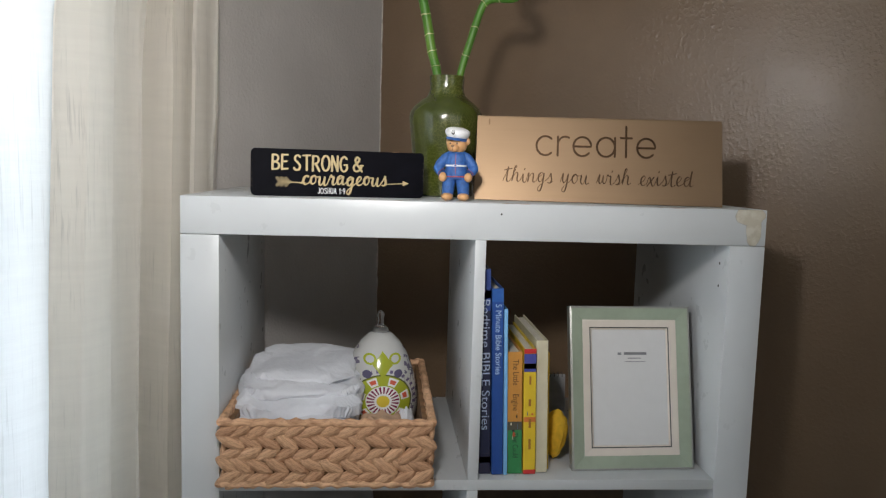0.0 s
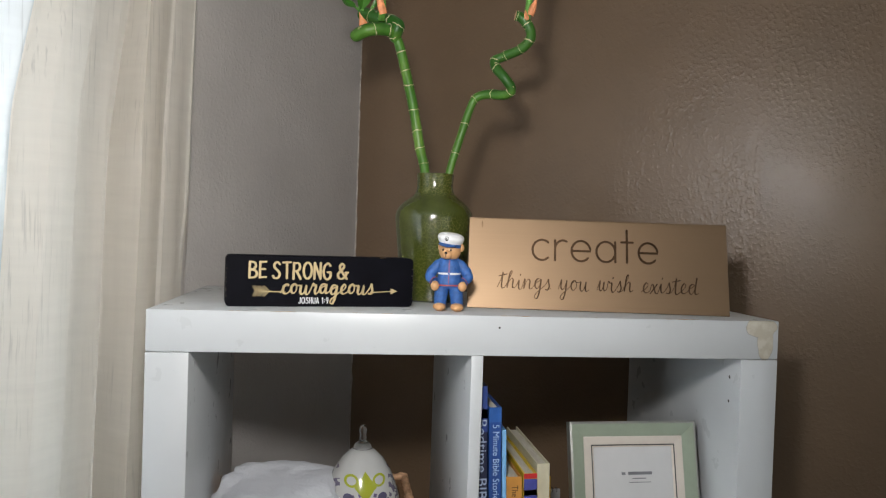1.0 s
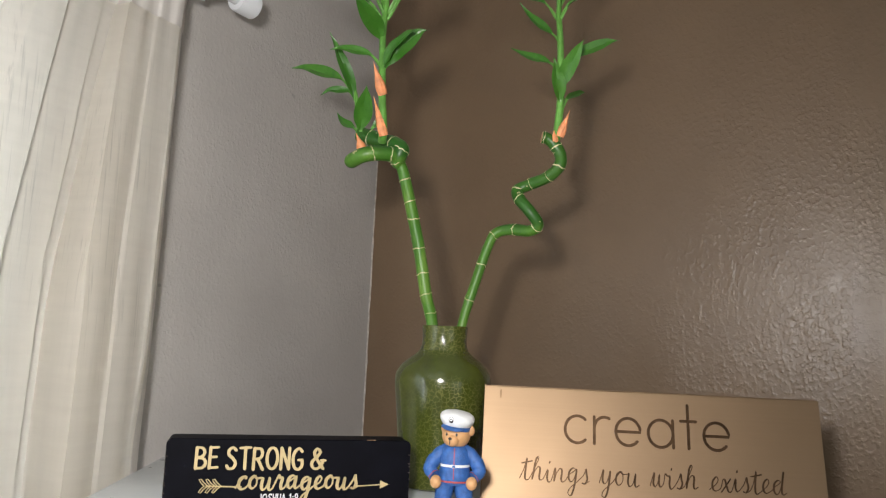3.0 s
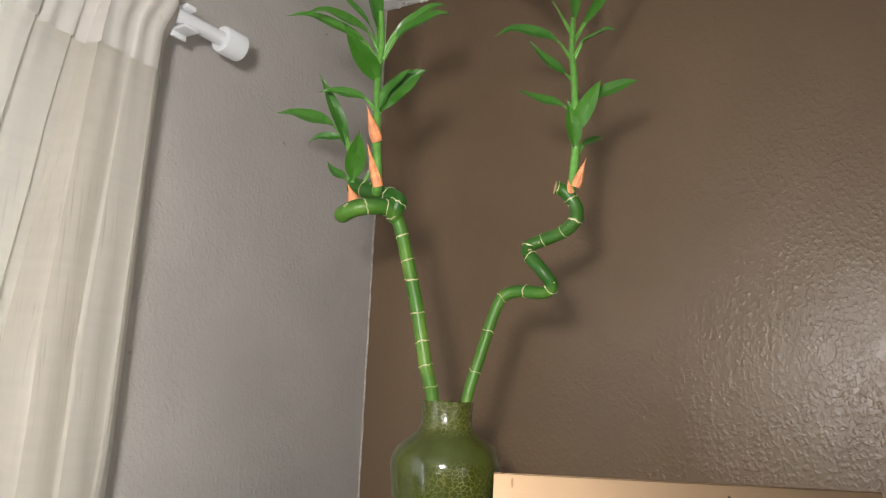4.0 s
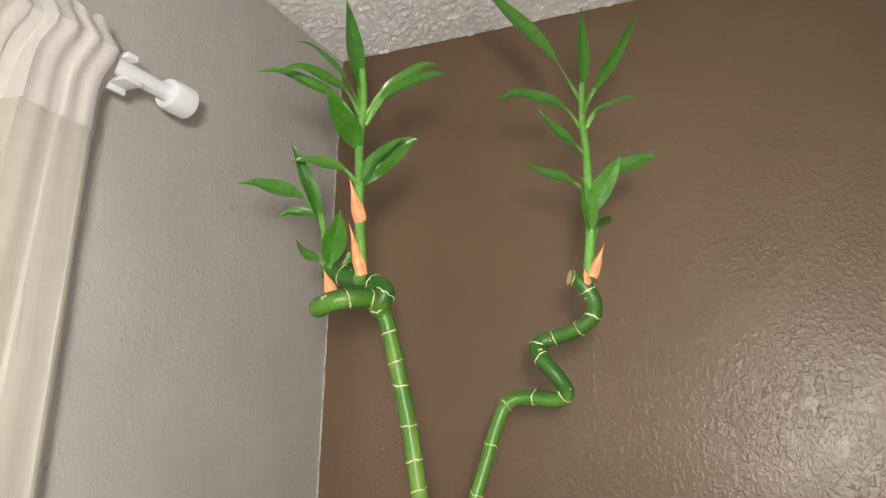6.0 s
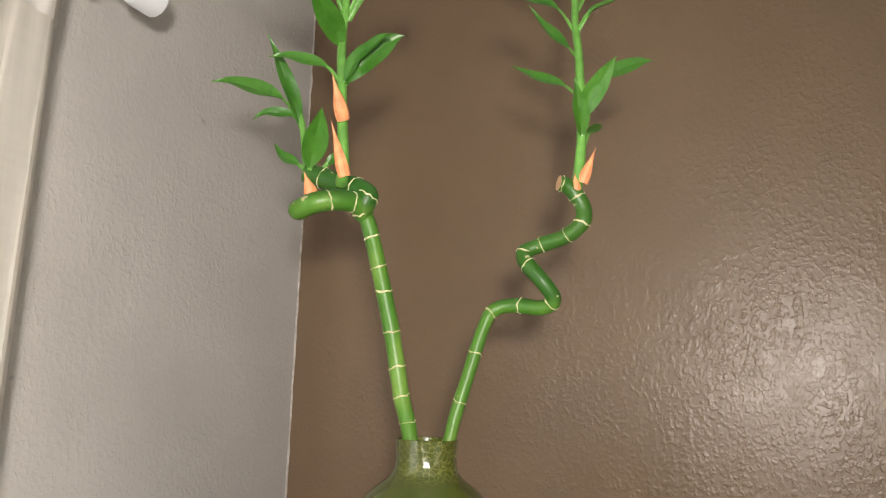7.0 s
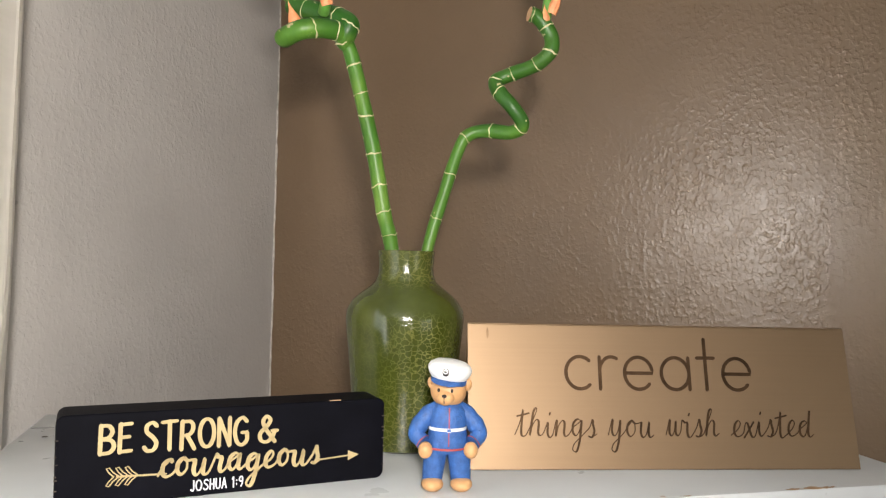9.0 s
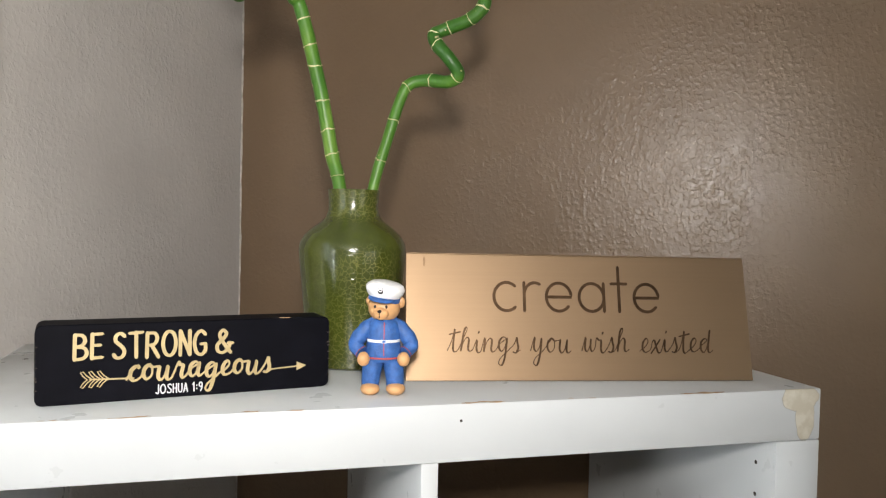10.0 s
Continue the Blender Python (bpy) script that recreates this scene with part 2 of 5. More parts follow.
def popcorn_ceiling():
    bm = bmesh.new()
    n, size = 190, 0.8
    grid = []
    for i in range(n + 1):
        row = []
        for j in range(n + 1):
            x, y = size * i / n, -size * j / n
            h = 0.0
            if 0 < i < n and 0 < j < n:
                v = noise.noise(Vector((x * 105, y * 105, 0))) + 0.5 * noise.noise(Vector((x * 210, y * 210, 3)))
                h = 0.0048 * max(0, v + 0.2)
            row.append(bm.verts.new((x, y, CEILING - h)))
        grid.append(row)
    for i in range(n):
        for j in range(n):
            bm.faces.new((grid[i][j], grid[i][j + 1], grid[i + 1][j + 1], grid[i + 1][j]))
    box(bm, size, ROOM_X + TH, -ROOM_Y - TH, 0, CEILING, CEILING + 0.1)
    box(bm, -TH, size, -ROOM_Y - TH, -size, CEILING, CEILING + 0.1)
    box(bm, -TH, ROOM_X + TH, -ROOM_Y - TH, TH, CEILING + 0.1, CEILING + 0.14)
    return bm


setting("ceiling", popcorn_ceiling(), CEIL_PAINT, "white popcorn-textured ceiling", "ceiling")


def window(name, m, w, z0, z1, label):
    """A white sash window across local x, its frame within the wall."""
    ob = thing(name, m, label, "window", kind="structure")
    f = 0.05
    bm = bmesh.new()
    box(bm, 0, f, -0.02, 0.03, z0, z1, 0.004)
    box(bm, w - f, w, -0.02, 0.03, z0, z1, 0.004)
    box(bm, f, w - f, -0.02, 0.03, z0, z0 + f, 0.004)
    box(bm, f, w - f, -0.02, 0.03, z1 - f, z1, 0.004)
    part("window_frame", bm, WHITE_PAINT, ob)
    part("sash_rail", block(f, w - f, -0.015, 0.025, (z0 + z1) / 2 - 0.02, (z0 + z1) / 2 + 0.02, 0.004), WHITE_PAINT, ob)
    return ob


window("window_1", ROOM @ pose(-0.07, WIN[1], 0, 0, 0, -90), WIN[1] - WIN[0], WIN[2], WIN[3], "white framed window with bright daylight behind the curtain")
# out of view, added only to house the fill lamp
window("fill_window", ROOM @ pose(ROOM_X + 0.10, WIN2[1], 0, 0, 0, -90), WIN2[1] - WIN2[0], WIN2[2], WIN2[3], "unseen white framed window added for fill light")

# ---- curtain and rod on the grey wall ----
ROD_Z, ROD_OFF = 2.128, 0.082


# pleats across the curtain: where each flat panel begins, and how far it stands out at its two ends
PLEATS = ((0.0, 0.000, 0.006), (0.10, 0.004, 0.012), (0.28, 0.008, 0.022), (0.46, -0.030, -0.026), (0.53, -0.014, -0.010), (0.73, 0.016, 0.026), (0.90, 0.024, 0.004), (1.0, 0.0, 0.0))


def pleat(a):
    """How far the cloth stands out at a = 0..1, with a soft crease between one panel and the next."""
    for (a0, d0, d1), (a1, e0, e1) in zip(PLEATS, PLEATS[1:]):
        if a <= a1:
            u = (a - a0) / (a1 - a0)
            d = d0 + (d1 - d0) * u
            k = max(0.0, (u - 0.94) / 0.06)
            return d + (e0 - d) * k * k * (3 - 2 * k)
    return 0.0


def curtain_point(a, z):
    """Where the cloth hangs; a = 0..1 across it."""
    low = min(1, max(0, (2.12 - z) / 1.0))
    spread = min(1, max(0, (2.12 - z) / 0.40))
    width = 0.215 + 0.075 * spread ** 0.8 + 0.030 * low
    s = 0.541 + 0.014 * low + width * a
    e = min(1, a / 0.10)
    full = 0.25 + 0.75 * min(1, low * 2.2)
    drift = a + 0.012 * math.sin(z * 2.6 + a * 9)
    off = 0.060 + e * (ROD_OFF - 0.058) + full * pleat(min(1, max(0, drift))) * 1.2
    off += e * (0.0014 * full * math.sin(a * 41 + 0.7 * math.sin(z * 3)) + 0.0014 * (1 - min(1, low * 4)) * math.sin(a * 58))
    if z < 1.62:
        lim = 0.687 * (s - 0.447) - 0.014
        soft = min(off, max(0.012, lim))
        off += (soft - off) * min(1, (1.62 - z) / 0.10)
    return Vector((max(off, 0.01), -s, z))


def curtain():
    ob = thing("curtain", ROOM, "cream linen curtain gathered on a white rod, backlit by daylight", "curtain")
    bm = bmesh.new()
    nu, zs = 150, [0.04 + (2.155 - 0.04) * k / 90 for k in range(91)]
    rows = [[bm.verts.new(curtain_point(i / nu, z)) for i in range(nu + 1)] for z in zs]
    for r0, r1 in zip(rows, rows[1:]):
        for i in range(nu):
            bm.faces.new((r0[i], r0[i + 1], r1[i + 1], r1[i]))
    part("panel", bm, CURTAIN, ob)
    bm = bmesh.new()
    zs = [2.045 + 0.118 * k / 14 for k in range(15)]
    rows = []
    for k, z in enumerate(zs):
        row = []
        for i in range(nu + 1):
            p = curtain_point(i / nu, z)
            bulge = 0.021 * math.exp(-((z - ROD_Z) / 0.02) ** 2)
            p.x += 0.004 + bulge + 0.0006 * math.sin(i * 0.31 + z * 25)
            p.z += 0.004 * math.sin(i * 0.33) if k == 14 else 0
            row.append(bm.verts.new(p))
        rows.append(row)
    for r0, r1 in zip(rows, rows[1:]):
        for i in range(nu):
            bm.faces.new((r0[i], r0[i + 1], r1[i + 1], r1[i]))
    part("rod_pocket", bm, CURTAIN_HEM, ob, "doubled cream linen rod pocket")
    bm = bmesh.new()
    rows = []
    for k in range(61):
        z = 0.05 + 2.08 * k / 60
        rows.append([bm.verts.new(curtain_point(a, z) + Vector((0.003, -0.001, 0))) for a in (0.002, 0.035, 0.07)])
    for r0, r1 in zip(rows, rows[1:]):
        for i in range(2):
            bm.faces.new((r0[i], r0[i + 1], r1[i + 1], r1[i]))
    part("side_hem", bm, CURTAIN_HEM, ob, "folded and stitched side hem")


curtain()
SHEER = cloth("white_sheer", (0.72, 0.77, 0.80), 0.10)
bm = bmesh.new()
rows = [[bm.verts.new((0.030 + 0.006 * math.sin(i * 0.9 + 0.5 * math.sin(z * 2)), -0.74 - 1.05 * i / 60, z)) for i in range(61)] for z in [0.3 + 1.81 * k / 30 for k in range(31)]]
for r0, r1 in zip(rows, rows[1:]):
    for i in range(60):
        bm.faces.new((r0[i], r0[i + 1], r1[i + 1], r1[i]))
ob = thing("sheer_curtain", ROOM, "white sheer curtain hanging close to the window", "curtain")
part("panel", bm, SHEER, ob)


ROD_WHITE = plain("cool_white_plastic", (0.84, 0.86, 0.89), 0.35, 0, 0.02, 30)


def curtain_rod():
    ob = thing("curtain_rod", ROOM @ pose(ROD_OFF, -0.44, ROD_Z), "white metal curtain rod with round end cap on a wall bracket", "curtain rod")
    turn = pose(0, 0, 0, 90, 0, 0)
    bm = bmesh.new()
    lathe(bm, [(0.0, 0.03), (0.0095, 0.03), (0.0095, 2.35), (0.0, 2.35)], 24, 0, turn)
    part("rod", bm, ROD_WHITE, ob)
    bm = bmesh.new()
    lathe(bm, [(0, -0.004), (0.016, -0.004), (0.0185, -0.002), (0.0185, 0.026), (0.017, 0.030), (0.010, 0.031)], 28, 0, turn)
    part("end_cap", bm, ROD_WHITE, ob, "round white plastic end cap")
    bm = bmesh.new()
    box(bm, -ROD_OFF + 0.001, -ROD_OFF + 0.005, -0.10, -0.075, -0.03, 0.045, 0.001)
    box(bm, -ROD_OFF + 0.005, 0.008, -0.095, -0.08, 0.012, 0.018, 0.001)
    box(bm, -0.014, -0.010, -0.099, -0.076, -0.022, 0.012, 0.001)
    box(bm, -0.010, 0.013, -0.099, -0.076, -0.016, -0.0115, 0.001)
    part("bracket", bm, ROD_WHITE, ob)


curtain_rod()

# ---- the cube shelf ----
W2, DEEP, TOP, PAN, IN = 0.395, 0.39, 1.49, 0.05, 0.015
CELL = 0.335


def cube_shelf():
    ob = thing("cube_shelf", pose(0, 0, 0), "white cube shelf unit with chipped edges standing across the corner", "shelf unit")
    part("top_panel", block(-W2, W2, 0, DEEP, TOP - PAN, TOP, 0.0015), SHELF_WHITE, ob, "white top panel with chipped front edge and filler patch")
    part("bottom_panel", block(-W2, W2, 0, DEEP, 0, PAN, 0.0015), SHELF_WHITE, ob)
    for s in (-1, 1):
        x0, x1 = sorted((s * W2, s * (W2 - PAN)))
        part("side_panel", block(x0, x1, 0, DEEP, PAN + 0.0006, TOP - PAN - 0.0006, 0.0012), SHELF_WHITE, ob)
    for k in range(3):
        z = TOP - PAN - CELL - k * (CELL + IN)
        part("inner_shelf", block(-W2 + PAN, W2 - PAN, 0.002, DEEP, z - IN, z, 0.0008), SHELF_WHITE, ob)
    for k in range(4):
        z1 = TOP - PAN - k * (CELL + IN)
        part("divider", block(-IN / 2, IN / 2, 0.001, DEEP, max(z1 - CELL, PAN), z1, 0.0008), SHELF_WHITE, ob)
    dark = plain("pin_hole", (0.03, 0.025, 0.02), 0.8)
    for z in (1.412, 1.380):
        bm = bmesh.new()
        lathe(bm, [(0, 0), (0.0022, 0)], 12, 0, pose(W2 - PAN - 0.0004, 0.028, z, 0, -90, 0))
        part("pin_hole", bm, dark, ob)
    for m, r in ((pose(-0.3695, 0.077, TOP + 0.0003), 0.0030), (pose(-0.3700, 0.278, TOP + 0.0003), 0.0030), (pose(0.0263, -0.0003, 1.4754, 90, 0, 0), 0.0013)):
        part("screw_hole", lathe(bmesh.new(), [(0, 0), (r, 0)], 14, 0, m), dark, ob)


cube_shelf()
FLOOR1 = TOP - PAN - CELL

# ---- more materials ----
BLACK_PAINT = plain("black_sign_paint", (0.0035, 0.0035, 0.006), 0.55, 0, 0.3, 30, 0.0002, 0.06)
WORN_WOOD = plain("worn_sign_edge", (0.10, 0.075, 0.055), 0.7, 0, 0.5, 160)
GOLD_PAINT = plain("gold_lettering", (0.56, 0.43, 0.22), 0.45, 0.15, 0.1, 90)
WHITE_INK = plain("white_lettering", (0.80, 0.80, 0.82), 0.5)


def brushed():
    m = Mat("brushed_copper_gold", 0.30, 1.0)
    streak = m.noise(60, 4, 0.6, (0.05, 1, 12.0))
    m.colour(m.ramp(streak, (0.2, (0.252, 0.172, 0.106)), (0.8, (0.268, 0.183, 0.112))))
    m.rough(m.ramp(m.noise(9, 4), (0.3, 0.46), (0.7, 0.52)))
    m.bump(streak, 0.00003)
    return m.m


def crackle():
    m = Mat("green_crackle_glaze", 0.12, 0, 0.75)
    v = m.node("ShaderNodeTexVoronoi", feature="DISTANCE_TO_EDGE")
    warp = m.node("ShaderNodeMix", data_type="RGBA")
    warp.inputs[0].default_value = 0.0085
    m.put(m.co, [s for s in warp.inputs if s.type == "RGBA"][0])
    nz = m.node("ShaderNodeTexNoise")
    nz.inputs["Scale"].default_value = 120
    m.put(m.co, nz.inputs["Vector"])
    m.put(nz.outputs["Color"], [s for s in warp.inputs if s.type == "RGBA"][1])
    m.put([s for s in warp.outputs if s.type == "RGBA"][0], v.inputs["Vector"])
    v.inputs["Scale"].default_value = 190
    line = m.ramp(v.outputs["Distance"], (0.02, 1.0), (0.085, 0.0))
    z = m.axis(2)
    belt = m.ramp(z, (0.0, 1.0), (0.118, 1.0), (0.132, 0.0), (0.150, 0.0), (0.158, 1.0))
    # crackle shows through where the glaze is thin
    thin = m.ramp(m.noise(14, 2, 0.5, (1, 1, 0.4)), (0.40, 0.05), (0.58, 0.9))
    patch = m.ramp(m.math("ABSOLUTE", m.math("SUBTRACT", m.axis(0), 0.004)), (0.012, 1.0), (0.040, 0.22))
    cracks = m.math("MULTIPLY", m.math("MULTIPLY", line, belt), m.math("MULTIPLY", m.math("MAXIMUM", thin, 0.55), patch))
    base = m.ramp(m.noise(30, 4), (0.3, (0.040, 0.052, 0.007)), (0.7, (0.068, 0.083, 0.013)))
    m.colour(m.mix(cracks, base, (0.185, 0.185, 0.048)))
    m.rough(m.ramp(m.noise(60, 3), (0.3, 0.10), (0.7, 0.2)))
    m.bump(cracks, -0.0001)
    return m.m


def stalk_green(old):
    """old: the height above which the skin is older and darker."""
    m = Mat("bamboo_stalk_skin", 0.40, 0, 0.42)
    base = m.ramp(m.noise(28, 4, 0.6, (1, 1, 0.35)), (0.3, (0.038, 0.130, 0.012)), (0.52, (0.078, 0.195, 0.021)), (0.70, (0.165, 0.29, 0.045)))
    info = m.node("ShaderNodeTexNoise")
    info.inputs["Scale"].default_value = 9
    m.put(m.co, info.inputs["Vector"])
    aged = m.math("MULTIPLY", m.math("SUBTRACT", m.axis(2), old), 90.0, True)
    base = m.mix(m.math("MULTIPLY", aged, m.ramp(info.outputs["Fac"], (0.35, 0.72), (0.65, 1.0))), base, (0.020, 0.088, 0.009))
    base = m.mix(m.ramp(m.noise(16, 3), (0.50, 0.0), (0.70, 0.6)), base, (0.035, 0.15, 0.018))
    scars = m.ramp(m.noise(85, 3), (0.68, 0.0), (0.70, 1.0))
    m.colour(m.mix(scars, base, (0.45, 0.40, 0.22)))
    m.bump(m.noise(160, 3, 0.5, (1, 1, 0.15)), 0.0004)
    return m.m


def leaf_green():
    m = Mat("bamboo_leaf", 0.32)
    rnd = m.node("ShaderNodeObjectInfo").outputs["Random"]
    base = m.mix(rnd, (0.030, 0.135, 0.010), (0.062, 0.205, 0.018))
    vein = m.ramp(m.noise(60, 3, 0.5, (1, 1, 1)), (0.3, 0.0), (0.7, 0.4))
    tint = m.mix(vein, base, (0.100, 0.27, 0.042))
    tint = m.mix(m.ramp(m.noise(230, 2, 0.5, (1, 1, 0.22)), (0.50, 0.0), (0.75, 0.45)), tint, (0.022, 0.10, 0.010))
    m.colour(tint)
    m.bump(m.noise(200, 2), 0.0002)
    tr = m.node("ShaderNodeBsdfTranslucent")
    m.put(tint, tr.inputs["Color"])
    mx = m.node("ShaderNodeMixShader")
    mx.inputs[0].default_value = 0.14
    m.t.links.new(m.b.outputs[0], mx.inputs[1])
    m.t.links.new(tr.outputs[0], mx.inputs[2])
    m.t.links.new(mx.outputs[0], m.t.nodes["Material Output"].inputs["Surface"])
    return m.m


BRUSHED, CRACKLE, LEAF = brushed(), crackle(), leaf_green()
SHOOT = plain("young_shoot", (0.115, 0.30, 0.050), 0.35, 0, 0.25, 70)
NODE_RING = plain("stalk_node_ring", (0.60, 0.55, 0.32), 0.6, 0, 0.25, 250)
SHEATH = plain("dry_orange_sheath", (0.78, 0.30, 0.13), 0.6, 0, 0.25, 120)
CUT_END = plain("dry_cut_end", (0.55, 0.33, 0.18), 0.7, 0, 0.2, 200)
ENGRAVED = plain("engraved_dark_bronze", (0.066, 0.038, 0.020), 0.42, 0.75, 0.35, 60, 0.0, 0.2)

# ---- lettering ----


def arc(cx, cy, rx, ry, a0, a1, n=22):
    return [(cx + rx * math.cos(radians(a0 + (a1 - a0) * k / n)), cy + ry * math.sin(radians(a0 + (a1 - a0) * k / n))) for k in range(n + 1)]


BOWL = arc(0.5, 0.5, 0.5, 0.5, 0, 360, 36)
ROUND_HAND = {  # strokes and width of each thin round letter, x-height 1
    "c": ([arc(0.5, 0.5, 0.5, 0.5, 48, 312, 30)], 0.88),
    "e": ([[(0.03, 0.5), (1.0, 0.5)] + arc(0.5, 0.5, 0.5, 0.5, 0, 318, 32)[1:]], 1.0),
    "a": ([BOWL, [(1, 1), (1, 0)]], 1.0),
    "r": ([[(0, 1), (0, 0)], arc(0.42, 0.56, 0.42, 0.44, 180, 62)], 0.56),
    "t": ([[(0.3, 1.6), (0.3, 0)], [(0.0, 1), (0.62, 1)]], 0.6),
}
# joined handwriting: the pen's line through each letter, its advance, and strokes added after the word
LOOP = [(0.2, 0.5), (0.6, 0.86), (0.42, 1.0), (0.2, 0.75), (0.2, 0.25), (0.4, 0.0), (0.6, 0.3)]
FOOT = [(0.68, 0.25), (0.8, 0.0), (1.0, 0.15)]
TAIL = [(0.66, -0.25), (0.52, -0.95), (0.28, -0.85), (0.36, -0.48), (0.75, -0.05), (0.95, 0.2)]
ARCH = [(0.2, 0.0), (0.3, 0.6), (0.5, 0.95), (0.66, 0.8), (0.67, 0.2), (0.79, 0.0), (0.99, 0.15)]
DIP = [(0.15, 0.9), (0.2, 0.9), (0.2, 0.3), (0.36, 0.0), (0.56, 0.25), (0.67, 0.95)]
SCRIPT = {
    "t": ([(0.22, 0.8), (0.34, 1.62), (0.34, 0.9), (0.37, 0.2), (0.5, 0.0), (0.7, 0.15)], 0.7, [[(0.02, 1.22), (0.35, 1.3), (0.72, 1.4)]]),
    "h": ([(0.25, 0.8), (0.46, 1.5), (0.4, 1.68), (0.28, 1.4), (0.23, 0.6)] + ARCH, 1.0, []),
    "i": ([(0.2, 0.9), (0.23, 0.3), (0.36, 0.0), (0.55, 0.15)], 0.55, [[(0.26, 1.36), (0.29, 1.48)]]),
    "n": ([(0.13, 0.9), (0.19, 0.85)] + ARCH, 0.99, []),
    "g": (LOOP + [(0.68, 0.95)] + TAIL, 0.95, []),
    "y": (DIP + TAIL, 0.95, []),
    "s": ([(0.25, 0.6), (0.38, 1.08), (0.45, 0.75), (0.55, 0.35), (0.42, 0.0), (0.2, 0.08), (0.42, 0.0), (0.7, 0.2)], 0.66, []),
    "o": ([(0.2, 0.6), (0.45, 1.0), (0.2, 0.75), (0.2, 0.25), (0.42, 0.0), (0.65, 0.3), (0.6, 0.8), (0.44, 1.0), (0.62, 0.8), (0.85, 0.82)], 0.82, []),
    "u": (DIP + FOOT, 1.0, []),
    "w": ([(0.15, 0.9), (0.2, 0.9), (0.2, 0.25), (0.35, 0.0), (0.5, 0.3), (0.56, 0.9), (0.58, 0.25), (0.73, 0.0), (0.9, 0.3), (0.95, 0.95), (1.12, 0.8)], 1.08, []),
    "e": ([(0.4, 0.45), (0.55, 0.8), (0.4, 1.0), (0.2, 0.7), (0.2, 0.25), (0.4, 0.0), (0.75, 0.2)], 0.72, []),
    "x": ([(0.15, 0.85), (0.28, 0.9), (0.45, 0.4), (0.6, 0.05), (0.8, 0.15)], 0.8, [[(0.66, 0.97), (0.4, 0.5), (0.1, 0.0)]]),
    "d": (LOOP + [(0.72, 1.0), (0.78, 1.65), (0.73, 0.9), (0.72, 0.2), (0.85, 0.0), (1.05, 0.15)], 1.03, []),
    "c": ([(0.2, 0.6), (0.5, 1.0), (0.58, 0.85), (0.45, 1.0), (0.2, 0.75), (0.2, 0.25), (0.42, 0.0), (0.75, 0.2)], 0.72, []),
    "r": ([(0.2, 0.9), (0.28, 1.1), (0.35, 0.9), (0.55, 0.88), (0.52, 0.3), (0.62, 0.0), (0.82, 0.15)], 0.8, []),
    "a": (LOOP + [(0.68, 0.95)] + FOOT, 1.0, []),
}
# brush capitals, height 1
CAPITALS = {
    "B": ([[(0, 0), (0.01, 0.5), (0.02, 1)], [(0.02, 0.99), (0.3, 0.97), (0.42, 0.77), (0.3, 0.57), (0.05, 0.52)], [(0.05, 0.51), (0.38, 0.46), (0.49, 0.24), (0.34, 0.04), (0, 0.01)]], 0.49),
    "E": ([[(0, 0), (0.02, 1)], [(0.02, 0.98), (0.42, 1.0)], [(0.02, 0.53), (0.35, 0.54)], [(0, 0.02), (0.42, 0.04)]], 0.42),
    "S": ([[(0.45, 0.88), (0.3, 1.0), (0.1, 0.9), (0.09, 0.68), (0.3, 0.5), (0.45, 0.28), (0.35, 0.05), (0.12, 0.02), (0, 0.15)]], 0.46),
    "T": ([[(0.29, 0), (0.28, 1)], [(0, 0.97), (0.56, 1)]], 0.54),
    "R": ([[(0, 0), (0.02, 1)], [(0.02, 0.98), (0.34, 0.97), (0.44, 0.75), (0.32, 0.53), (0.05, 0.48)], [(0.2, 0.5), (0.34, 0.27), (0.5, 0)]], 0.5),
    "O": ([arc(0.28, 0.5, 0.28, 0.5, 90, 450, 24)], 0.56),
    "N": ([[(0, 0), (0, 1)], [(0, 1), (0.42, 0.02)], [(0.42, 0), (0.42, 1)]], 0.42),
    "G": ([[(0.49, 0.86), (0.32, 1.0), (0.1, 0.85), (0.01, 0.5), (0.1, 0.13), (0.3, 0.0), (0.5, 0.16), (0.51, 0.45)], [(0.51, 0.45), (0.3, 0.45)]], 0.52),
    "&": ([[(0.62, 0.0), (0.26, 0.5), (0.14, 0.8), (0.28, 1.0), (0.43, 0.84), (0.3, 0.62), (0.04, 0.34), (0.08, 0.07), (0.3, 0.0), (0.52, 0.18), (0.6, 0.42)], [(0.5, 0.42), (0.72, 0.42)]], 0.66),
    "J": ([[(0.3, 1), (0.3, 0.2), (0.17, 0.0), (0, 0.12)]], 0.32),
    "H": ([[(0, 0), (0, 1)], [(0, 0.5), (0.38, 0.5)], [(0.38, 0), (0.38, 1)]], 0.4),
    "U": ([[(0, 1), (0, 0.25), (0.2, 0.0), (0.4, 0.25), (0.4, 1)]], 0.4),
    "A": ([[(0, 0), (0.22, 1)], [(0.22, 1), (0.45, 0)], [(0.08, 0.36), (0.37, 0.36)]], 0.45),
    "1": ([[(0, 0.8), (0.14, 1)], [(0.14, 1), (0.14, 0)]], 0.2),
    ":": ([[(0.05, 0.25), (0.05, 0.32)], [(0.05, 0.62), (0.05, 0.69)]], 0.1),
    "9": ([[(0.36, 0.62), (0.2, 0.48), (0.02, 0.66), (0.1, 0.95), (0.3, 0.98), (0.38, 0.7), (0.34, 0.3), (0.2, 0)]], 0.38),
}


